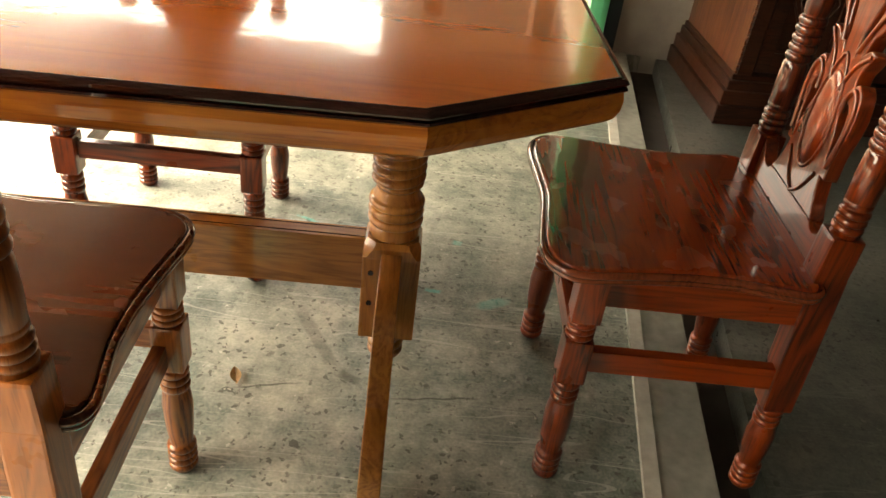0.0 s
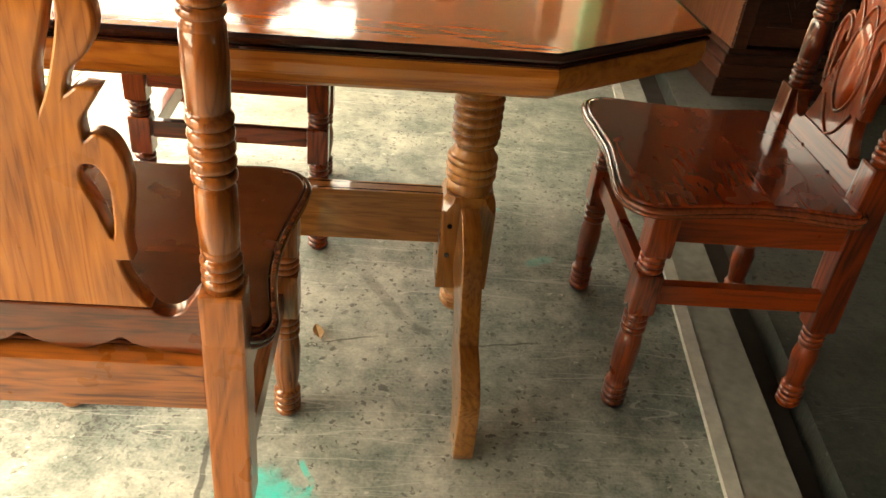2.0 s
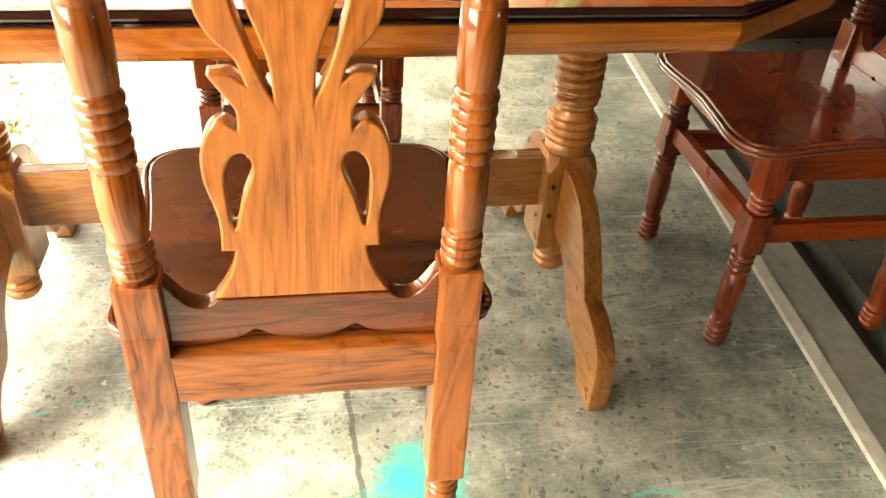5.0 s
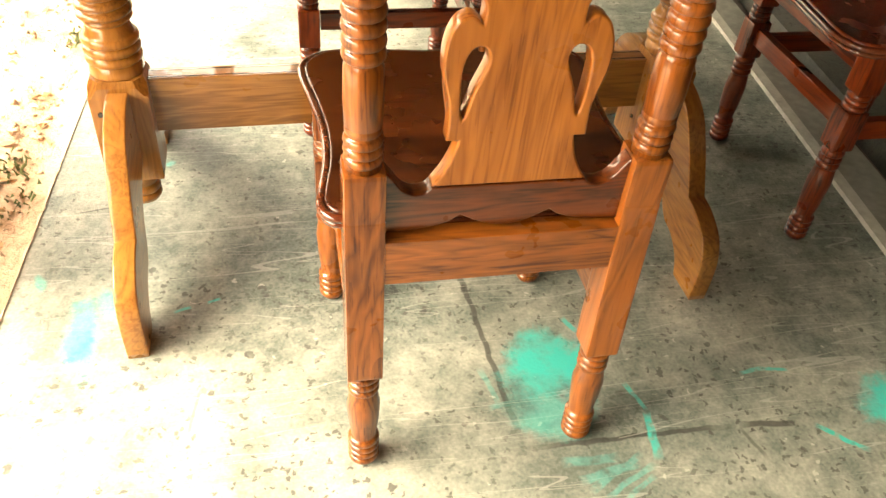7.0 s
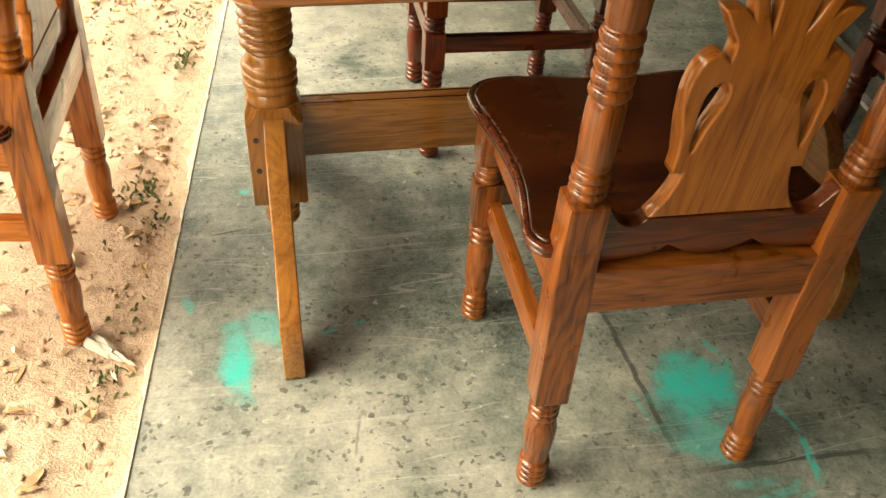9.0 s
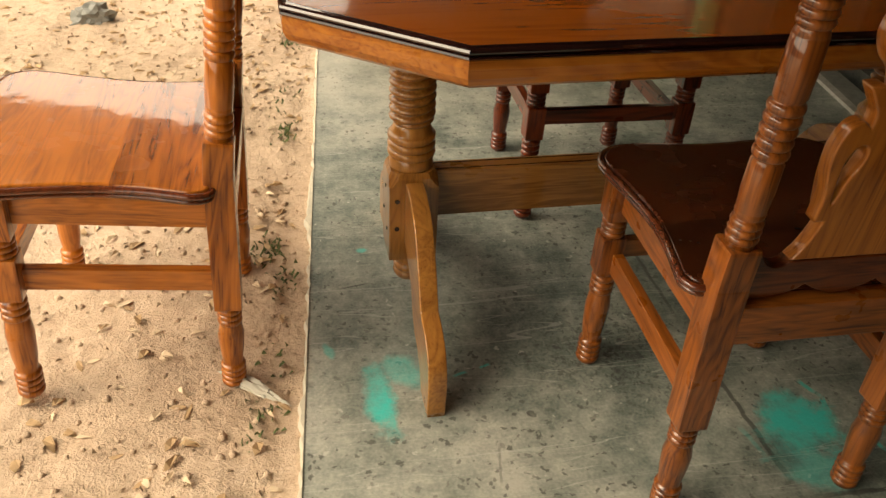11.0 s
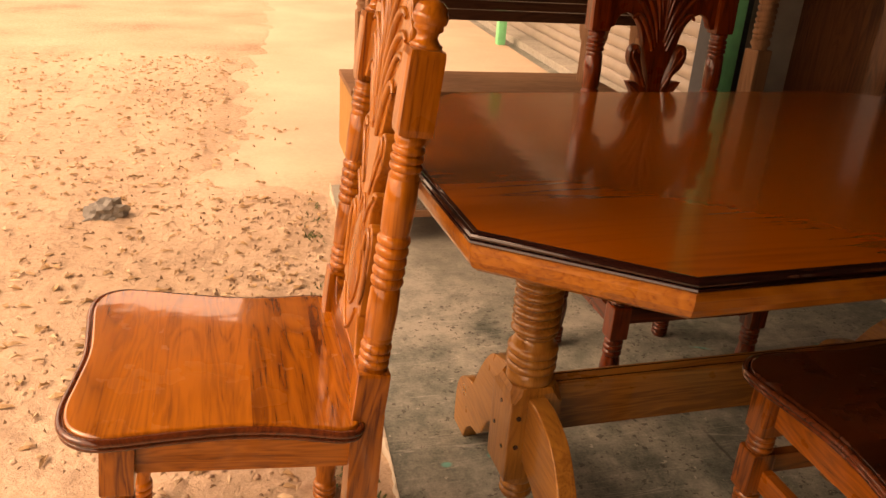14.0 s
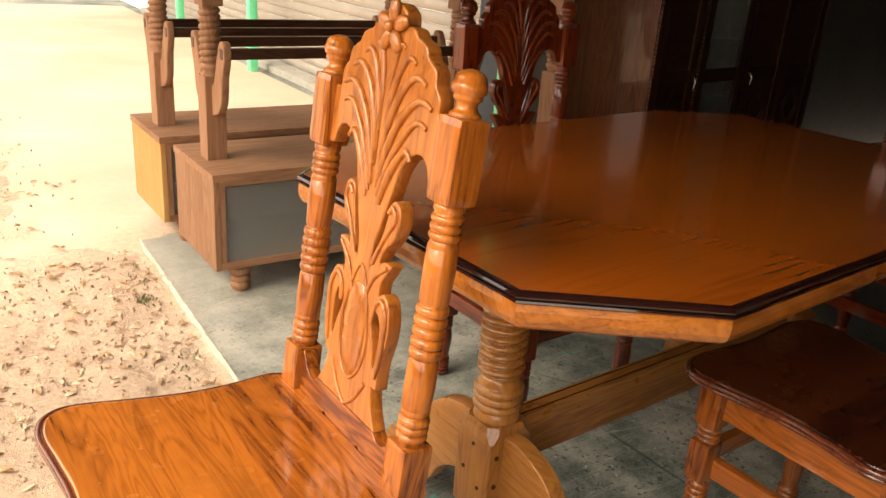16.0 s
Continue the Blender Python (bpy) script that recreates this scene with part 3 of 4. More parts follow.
def slab_edge():
    bm = bmesh.new()
    a = []
    for i in range(950):
        v = -2 + 0.01 * i
        chip = max(0.0, noise.noise((v * 3.1, 2.0, 0)) - 0.18) * 0.05
        w = -1.356 + 0.008 * noise.noise((v * 30, 0, 0)) - 0.009 * noise.noise((v * 6, 5, 0)) - chip
        a.append([bm.verts.new(p) for p in ((w - 0.006, v, -0.1), (w, v, -0.008 + 0.004 * noise.noise((v * 40, 9, 0))), (w + 0.004, v, 0.0025), (-1.350, v, 0.003), (-1.345, v, -0.1))])
    for p, q in zip(a, a[1:]):
        for i in range(4):
            bm.faces.new((p[i], p[i + 1], q[i + 1], q[i]))
    return bm


set_piece("trim", slab_edge(), PALE_LIP, "chipped pale cement edge of the slab", "floor edge", YARD)


def earth_ramp():
    """Smooth dusty apron that covers the slab's edge further up the yard; beyond the racks it paints bright light on
    the porch.
    """
    bm = bmesh.new()
    rows = []
    us = [-2.02 + 0.03 * i for i in range(31)] + [-1.09 + 0.12 * i for i in range(15)]
    for j in range(120):
        v = 2.80 + 0.03 * j if j < 40 else 4.0 + 0.11 * (j - 40)
        row = []
        for u in us:
            wav = 0.10 * noise.noise((u * 3, v * 3, 4)) + 0.04 * noise.noise((u * 7, v * 7, 4)) + 0.02 * noise.noise((u * 14, v * 14, 6))
            # past 3.72 the pale sheet widens to paint the bright-lit porch floor
            right = -1.13 if v < 3.72 else min(0.6, -1.13 + (v - 3.72) * 6)
            edge = min((v - 2.95 + 2 * wav) / 0.34, (u + 2.0 + 3 * wav) / 0.45, (right - u) / 0.05, 1.0)
            row.append(bm.verts.new((u, v, -0.016 + 0.022 * max(-0.6, edge))))
        rows.append(row)
    for a, b in zip(rows, rows[1:]):
        for i in range(len(us) - 1):
            bm.faces.new((a[i], a[i + 1], b[i + 1], b[i]))
    return bm


ramp_ob = part("ground_ramp", earth_ramp(), RAMPM, smooth=True)
ramp_ob.matrix_basis = YARD
tagged(ramp_ob, "smooth pale dusty apron over the slab edge, bright porch light painted in behind the racks", "ground", kind="structure")


def strip(u00, u01, u10, u11, v0, v1, z0, z1):
    bm = bmesh.new()
    vv = [bm.verts.new(p) for p in ((u00, v0, z0), (u01, v0, z0), (u11, v1, z0), (u10, v1, z0), (u00, v0, z1), (u01, v0, z1), (u11, v1, z1), (u10, v1, z1))]
    for f in ((0, 1, 2, 3), (4, 5, 6, 7), (0, 1, 5, 4), (1, 2, 6, 5), (2, 3, 7, 6), (3, 0, 4, 7)):
        bm.faces.new([vv[i] for i in f])
    return bm


set_piece("floor_wedge", strip(0.36, 0.362, 0.36, 0.532, -0.2, 3.3, -0.2, 0.0), CEMENT, "worn grey cement slab beside the threshold", "floor")
# pale colour here stands in for light on the lip's bevel
set_piece("threshold_lip", strip(0.362, 0.392, 0.532, 0.562, -0.2, 3.3, -0.1, 0.012), LIP, "cement lip along the threshold, its lit bevel painted pale", "threshold")
set_piece("threshold", strip(0.392, 0.515, 0.562, 0.635, -0.2, 3.3, -0.1, 0.008), SILL, "grey stone threshold strip across the shop opening", "threshold")
# near-black strip puts in the sill's cast shadow as a groove
set_piece("threshold_shadow_groove", strip(0.50, 0.60, 0.62, 0.77, -0.2, 3.3, -0.2, -0.07), DARK, "deep groove beside the threshold, near-black for the sill's shadow", "threshold")
set_piece("floor_inside", strip(0.59, 6.0, 0.765, 6.0, -0.2, 3.3, -0.2, -0.002), CEMENT_IN, "cement floor inside the shop, darkened to its shade", "floor")
set_piece("floor_porch", cube(0.36, 0.70, 3.3, 14, -0.2, 0.0, 0), CEMENT, "grey cement porch floor before the shutter", "floor")
set_piece("floor_south", cube(0.36, 6.0, -6, -0.2, -0.2, 0.0, 0), CEMENT_IN, "cement floor of the shop, darkened to its shade", "floor")
# roof, shop walls; most are out of view and hold back light
def strip_roof():
    """An unseen lean-to porch roof, its low eave set to shape the light, flat inside the shop."""
    bm = bmesh.new()
    rows = []
    for v in (-4.0, 3.62):
        rows.append([bm.verts.new(p) for p in ((-2.1, v, 1.78), (0.65, v, 2.45), (6.0, v, 2.45), (6.0, v, 2.58), (0.65, v, 2.58), (-2.1, v, 1.88))])
    a, c = rows
    for i in range(6):
        bm.faces.new((a[i], a[(i + 1) % 6], c[(i + 1) % 6], c[i]))
    bm.faces.new(a)
    bm.faces.new(c[::-1])
    return bm


set_piece("ceiling", strip_roof(), CEIL, "unseen dark porch roof with a low eave", "ceiling")
def added_porch_roof():
    """An unseen roof added further up the porch to keep sky out of the tabletop's reflections."""
    bm = bmesh.new()
    rows = [[bm.verts.new(p) for p in ((-0.50, v, 2.17), (0.65, v, 2.45), (0.65, v, 2.58), (-0.50, v, 2.27))] for v in (3.71, 14.0)]
    a, k = rows
    for i in range(4):
        bm.faces.new((a[i], a[(i + 1) % 4], k[(i + 1) % 4], k[i]))
    bm.faces.new(a)
    bm.faces.new(k[::-1])
    return bm


def added_end_board():
    """An unseen board added across the far end of the porch to cut off the reflected sky."""
    bm = bmesh.new()
    rows = [[bm.verts.new(p) for p in ((-3.0, v, 1.79), (0.66, v, 1.79), (0.66, v, 2.75), (-3.0, v, 2.75))] for v in (3.625, 3.70)]
    a, k = rows
    for i in range(4):
        bm.faces.new((a[i], a[(i + 1) % 4], k[(i + 1) % 4], k[i]))
    bm.faces.new(a)
    bm.faces.new(k[::-1])
    return bm


set_piece("unseen_end_board", added_end_board(), CEIL, "unseen dark board added across the porch end to block sky", "board")
# unseen wall added to hide the low northern sky from reflections
set_piece("unseen_far_wall", cube(-13.3, 30.0, 26.0, 26.4, -0.2, 8.6, 0), DARK, "unseen dark wall added far off to block low sky", "wall")
# unseen block added high up; it trims the sky mirrored in the table
set_piece("unseen_sky_block", cube(-1.15, 8.0, 9.0, 12.0, 2.7, 6.0, 0), DARK, "unseen dark block added high up to block reflected sky", "building")
# unseen wall added to cut low sky light from the west
set_piece("unseen_yard_wall", cube(-13.3, -13.0, -40, 60, -0.2, 2.6, 0), DARK, "unseen dark wall added across the yard to block low sky", "wall")
set_piece("unseen_porch_roof", added_porch_roof(), CEIL, "unseen dark roof added before the shutter to block sky", "ceiling")
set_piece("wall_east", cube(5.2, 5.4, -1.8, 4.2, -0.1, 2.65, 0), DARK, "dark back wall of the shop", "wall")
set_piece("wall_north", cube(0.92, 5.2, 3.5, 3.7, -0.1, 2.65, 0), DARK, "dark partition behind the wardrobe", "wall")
# unseen wall added to keep southern fill light off the furniture
set_piece("unseen_wall_south", cube(-2.05, 5.2, -1.8, -1.6, -0.1, 1.78, 0), DARK, "unseen dark wall added to cut light from the south", "wall")
set_piece("pillar", cube(0.575, 0.90, 3.31, 3.6, -0.1, 2.65, 0.006), PLASTER, "grey cement pillar between two shop openings", "pillar")
# strip filling the gap by the pillar, with its shade in the colour
set_piece("gap_strip", cube(0.516, 0.572, 3.26, 3.6, 0.0, 2.65, 0.002), BLUEGAP, "dark strip for the shaded gap beside the pillar", "shutter guide")
for v0 in (3.25, 7.0, 9.35):
    set_piece("shutter_post", cube(0.434, 0.513, v0 - 0.05, v0 + 0.05, 0.0, 2.17, 0.026), GREEN, "bright green painted steel post", "post")


def shutter():
    """A closed roller shutter of curved slats, each hooked over the next."""
    s = new("roller_shutter")
    s.matrix_basis = SITE
    tagged(s, "closed ribbed steel roller shutter", "shutter", kind="structure")
    bm = bmesh.new()
    prof = [(0.80 - 0.018 * math.sin(math.pi * k / 7) ** 0.7, 0.078 * k / 7) for k in range(8)]
    prof += [(0.806, 0.078), (0.806, 0.0)]
    a = [bm.verts.new((u, 3.6, z)) for u, z in prof]
    e = [bm.verts.new((u, 12.0, z)) for u, z in prof]
    for k in range(len(prof)):
        n = (k + 1) % len(prof)
        bm.faces.new((a[k], a[n], e[n], e[k]))
    bm.faces.new(a)
    bm.faces.new(e[::-1])
    first = part("slat", bm, SHUT, s)
    first.location.z = 0.062
    for k in range(1, 33):
        ob = new("slat", first.data)
        ob.parent = s
        ob.location.z = 0.062 + 0.08 * k
    return s


shutter()
set_piece("shutter_sill", cube(0.62, 0.95, 3.6, 12, -0.1, 0.06, 0.006), LIP, "pale cement ledge under the shutter", "ledge")



# ---- dining chair ----
def back_pose():
    """The lean of the chair's back above the seat."""
    return pose(0, -0.166, 0.47, 1.5, 0, 0) @ pose(0, 0, -0.47)


def splat_fit(x, z):
    """Proportions of the splat below the crest: lower and a little wider."""
    k = max(0.0, min(1.0, (0.88 - z) / 0.35))
    return (x * (1 + (0.04 if x < 0.1 else 0.0) * min(1.0, k * 3)), z - 0.022 * k)


def splat_outline():
    half = [(0.0, 0.5325, 1), (0.0905, 0.5325, 1), (0.080, 0.548), (0.071, 0.568), (0.065, 0.592, 1), (0.0785, 0.592, 1),
            (0.078, 0.63), (0.087, 0.67), (0.087, 0.70), (0.078, 0.724), (0.063, 0.732), (0.052, 0.724, 1), (0.052, 0.742), (0.060, 0.755), (0.074, 0.776, 1), (0.055, 0.777), (0.042, 0.768, 1),
            (0.050, 0.79), (0.068, 0.808), (0.080, 0.833), (0.077, 0.856), (0.063, 0.864), (0.050, 0.855), (0.048, 0.838), (0.040, 0.81), (0.028, 0.775), (0.018, 0.753, 1), (0.022, 0.79), (0.034, 0.825), (0.048, 0.865), (0.062, 0.905), (0.082, 0.930), (0.104, 0.938), (0.122, 0.928), (0.133, 0.905), (0.148, 0.903, 1), (0.148, 0.993, 1),
            (0.132, 0.995), (0.130, 1.018), (0.116, 1.034, 1), (0.112, 1.052), (0.090, 1.066, 1), (0.082, 1.080), (0.060, 1.088, 1), (0.048, 1.098), (0.03, 1.10, 1), (0.024, 1.118), (0.0, 1.128)]
    half = [(splat_fit(p[0], p[1]) + p[2:]) for p in half]
    full = smooth_line(mirrored(half), True, 4)
    holes = [smooth_line([(s * splat_fit(x, z)[0], splat_fit(x, z)[1]) for x, z in ((0.047, 0.699), (0.060, 0.696), (0.0675, 0.672), (0.0635, 0.618), (0.054, 0.650), (0.042, 0.682))], True, 4) for s in (1, -1)]
    return [full] + holes


def carving_lines():
    y = 0.0125
    lines = []
    for s in (1, -1):
        for x0, z0, x1, z1, x2, z2, r in ((0.010, 0.87, 0.03, 1.00, 0.118, 1.022, 0.007), (0.008, 0.90, 0.02, 1.03, 0.098, 1.05, 0.007), (0.006, 0.92, 0.012, 1.05, 0.068, 1.074, 0.006),
                                          (0.014, 0.86, 0.045, 0.965, 0.112, 0.995, 0.006), (0.02, 0.85, 0.05, 0.935, 0.085, 0.945, 0.007), (0.004, 0.95, 0.006, 1.06, 0.036, 1.09, 0.005)):
            line = []
            for i in range(15):
                q = i / 14
                x = (1 - q) ** 2 * x0 + 2 * q * (1 - q) * x1 + q * q * x2
                z = (1 - q) ** 2 * z0 + 2 * q * (1 - q) * z1 + q * q * z2
                if q > 0.72:
                    z -= (q - 0.72) ** 2 * 0.26
                line.append((s * x, y, z, r * (0.45 + 0.55 * math.sin(math.pi * (0.15 + 0.8 * q)))))
            lines.append((line, False))
        # rolled lobes of the lower splat
        lines.append(([(s * x, y, z, 0.0045) for x, z in smooth_line([(0.072, 0.61), (0.080, 0.66), (0.080, 0.70), (0.066, 0.722), (0.05, 0.712), (0.044, 0.685)], False, 5)], False))
        lines.append(([(s * x, y, z, 0.004) for x, z in smooth_line([(0.026, 0.765), (0.05, 0.81), (0.070, 0.838), (0.062, 0.855), (0.053, 0.845)], False, 5)], False))
        lines.append(([(s * x, y, z, 0.0035) for x, z in smooth_line([(0.015, 0.70), (0.035, 0.745), (0.066, 0.771)], False, 5)], False))
        lines.append(([(s * x, y, z, 0.0035) for x, z in smooth_line([(0.0, 0.535), (0.024, 0.552), (0.05, 0.59)], False, 5)], False))
    lines.append(([(x, y, z, 0.003) for x, z in smooth_line([(0.0, 0.578), (0.026, 0.60), (0.038, 0.645), (0.026, 0.71), (0.0, 0.755), (-0.026, 0.71), (-0.038, 0.645), (-0.026, 0.60)], True, 5)], True))
    return [([(splat_fit(abs(x), z)[0] * (1 if x >= 0 else -1), y, splat_fit(abs(x), z)[1], r) for x, y, z, r in ln], closed) for ln, closed in lines]


def blob(bm, c, r, m=None, seg=12):
    g = bmesh.ops.create_uvsphere(bm, u_segments=seg, v_segments=seg // 2 + 1, radius=1)["verts"]
    for v in g:
        p = Vector((v.co.x * r[0], v.co.y * r[1], v.co.z * r[2]))
        v.co = Vector(c) + (m @ p if m is not None else p)


def seat_outline(grow=0.0):
    half = [(0.0, 0.244), (0.08, 0.250), (0.15, 0.256), (0.196, 0.247), (0.221, 0.218), (0.223, 0.18), (0.212, 0.11), (0.203, 0.03), (0.205, -0.04), (0.215, -0.10), (0.219, -0.130), (0.210, -0.152), (0.185, -0.158), (0.10, -0.160), (0.0, -0.160)]
    pts = smooth_line(mirrored(half), True, 5)
    if grow:
        pts = [(x * (1 + grow / 0.2), (y - 0.04) * (1 + grow / 0.2) + 0.04) for x, y in pts]
    return pts


def chair(m, label, woods, seat_wood, edge_wood, rail_wood):
    CHX, CHY, CHZ, SPLAT = woods
    c = thing("dining_chair", m, label, "chair", "chairs round the dining table")
    BP = back_pose()
    LP = pose(0, -0.186, 0, -2.4)
    seat = part("seat", cutout([seat_outline(-0.004)], 0.022, 0.004, pose(0, 0, 0.452)), seat_wood, c, "glued teak boards, glossy varnish")
    part("seat_edge", tube([([(x, y, 0.4545, 0.0062) for x, y in seat_outline()], True), ([(x, y, 0.4445, 0.0048) for x, y in seat_outline(-0.001)], True)], pose(0, 0, 0)), edge_wood, seat, "dark stained double-bead edge", smooth=True)
    for s in (1, -1):
        x = s * 0.172
        # back leg: turned foot, square block and turned upper post
        foot = [(0.016, 0.0), (0.02, 0.004)] + rings_prof(0.006, 0.058, 4, 0.0195, 0.0045) + [(0.0185, 0.062), (0.023, 0.10), (0.0245, 0.13), (0.020, 0.155)] + rings_prof(0.158, 0.196, 3, 0.0185, 0.0045) + [(0.021, 0.202)]
        leg = part("back_leg", lathe(foot, 18, LP @ pose(x, 0, 0)), CHZ, c, smooth=True)
        blk = cube(x - 0.0245, x + 0.0245, -0.0245, 0.0245, 0.20, 0.472, 0.004, LP)
        box(blk, x - 0.0245, x + 0.0245, -0.0245, 0.0245, 0.462, 0.540, 0.006, BP)
        part("leg_block", blk, CHZ, leg)
        post = [(0.0225, 0.538)] + rings_prof(0.545, 0.583, 3, 0.0185, 0.0048) + [(0.0185, 0.585), (0.0212, 0.588), (0.0212, 0.594), (0.0205, 0.595), (0.0212, 0.596), (0.0225, 0.63), (0.0215, 0.667), (0.019, 0.671)] + rings_prof(0.673, 0.751, 5, 0.0185, 0.0052) + [(0.019, 0.753), (0.0212, 0.757), (0.0225, 0.795), (0.0215, 0.832), (0.0205, 0.833), (0.0215, 0.834), (0.019, 0.841)] + rings_prof(0.843, 0.878, 3, 0.018, 0.0048) + [(0.0215, 0.884), (0.0215, 0.893)]
        part("turned_post", lathe(post, 20, BP @ pose(x, 0, 0)), CHZ, c, smooth=True)
        ub = cube(x - 0.0265, x + 0.0265, -0.0245, 0.0245, 0.892, 1.006, 0.011, BP)
        top = part("post_block", ub, CHZ, c)
        fin = [(0.021, 1.004), (0.0215, 1.009), (0.017, 1.012), (0.0135, 1.018), (0.0145, 1.024), (0.019, 1.027), (0.0195, 1.030), (0.0185, 1.033), (0.0215, 1.035), (0.0235, 1.041), (0.0228, 1.047), (0.0215, 1.048), (0.0205, 1.055), (0.015, 1.061), (0.007, 1.064), (0.001, 1.065)]
        part("finial", lathe(fin, 18, BP @ pose(x, 0, 0)), CHZ, top, smooth=True)
        # front leg
        fx, fy = s * 0.190, 0.178
        prof = [(0.015, 0.0), (0.02, 0.004)] + rings_prof(0.006, 0.062, 4, 0.0195, 0.0045) + [(0.018, 0.066), (0.0225, 0.10), (0.0245, 0.15), (0.021, 0.18)] + rings_prof(0.184, 0.228, 3, 0.0185, 0.005) + [(0.021, 0.235)]
        fl = part("front_leg", lathe(prof, 18, pose(fx, fy, 0)), CHZ, c, smooth=True)
        part("leg_block", cube(fx - 0.023, fx + 0.023, fy - 0.023, fy + 0.023, 0.232, 0.318, 0.005), CHZ, fl)
        part("turned_neck", lathe([(0.021, 0.314)] + rings_prof(0.318, 0.354, 3, 0.019, 0.0045) + [(0.021, 0.36)], 18, pose(fx, fy, 0)), CHZ, fl, smooth=True)
        part("leg_block", cube(fx - 0.023, fx + 0.023, fy - 0.023, fy + 0.023, 0.356, 0.4415, 0.004), CHZ, fl)
        part("side_rail", cube(s * 0.180 - 0.011, s * 0.180 + 0.011, -0.145, 0.157, 0.378, 0.4412, 0.002), CHY, c)
        part("side_stretcher", cube(s * 0.180 - 0.010, s * 0.180 + 0.010, -0.156, 0.157, 0.243, 0.285, 0.002), CHY, c)
    part("front_rail", cube(-0.165, 0.165, 0.168, 0.190, 0.385, 0.4412, 0.002), CHX, c)
    part("front_stretcher", cube(-0.165, 0.165, 0.168, 0.188, 0.268, 0.306, 0.002), CHX, c)
    part("back_rail", cube(-0.148, 0.148, -0.192, -0.140, 0.372, 0.4405, 0.002), CHX, c, "pale orange teak rail")
    splat = part("backrest", cutout(splat_outline(), 0.024, 0.003, BP @ pose(0, 0, 0, 90)), SPLAT, c, "pierced and carved back splat")
    part("carving", tube(carving_lines(), BP), SPLAT, splat, "carved leaf ribs", smooth=True)
    bm = bmesh.new()
    blob(bm, (0, 0.010, 0.642), (0.034, 0.011, 0.082))
    for v in bm.verts:
        v.co = BP @ v.co
    part("oval_boss", bm, SPLAT, splat, "smooth carved oval", smooth=True)
    bm = bmesh.new()
    for k in range(5):
        a = radians(90 + 72 * k)
        blob(bm, (0.022 * math.cos(a), 0.016, 1.095 + 0.022 * math.sin(a)), (0.019, 0.007, 0.011), pose(0, 0, 0, 0, -math.degrees(a), 0).to_3x3())
    blob(bm, (0, 0.022, 1.095), (0.008, 0.007, 0.008))
    for v in bm.verts:
        v.co = BP @ v.co
    part("flower", bm, SPLAT, splat, "carved five-petal flower", smooth=True)
    # scalloped cross rail under the splat
    half = [(0.0, 0.446), (0.022, 0.449), (0.042, 0.458), (0.056, 0.466, 1), (0.072, 0.455), (0.10, 0.448), (0.148, 0.4445, 1), (0.148, 0.536, 1), (0.140, 0.526), (0.128, 0.5085), (0.114, 0.5005), (0.101, 0.5025), (0.0935, 0.5095, 1), (0.0, 0.5095, 1)]
    part("cross_rail", cutout([smooth_line(mirrored(half), True, 4)], 0.024, 0.002, BP @ pose(0, 0, 0, 90)), rail_wood, c, "darker red-brown scalloped rail")
    return c


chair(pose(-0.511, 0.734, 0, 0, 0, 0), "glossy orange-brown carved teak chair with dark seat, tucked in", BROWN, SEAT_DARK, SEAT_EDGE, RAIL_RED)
chair(pose(0.477, 1.164, 0, 0, 0, 90), "glossy red-brown carved teak chair facing the table end", RED, SEAT_RED, SEAT_EDGE, RED[0])
chair(pose(-1.600, 1.119, 0.004, 0, 0, 89.6) @ pose(0, 0, 0, 5.2, 0.4, 0), "glossy orange teak chair standing on sand, turned away from the table", ORANGE, SEAT_ORANGE, SEAT_EDGE, ORANGE[0])
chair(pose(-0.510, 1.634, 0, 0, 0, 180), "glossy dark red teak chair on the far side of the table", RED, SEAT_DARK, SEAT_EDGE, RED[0])


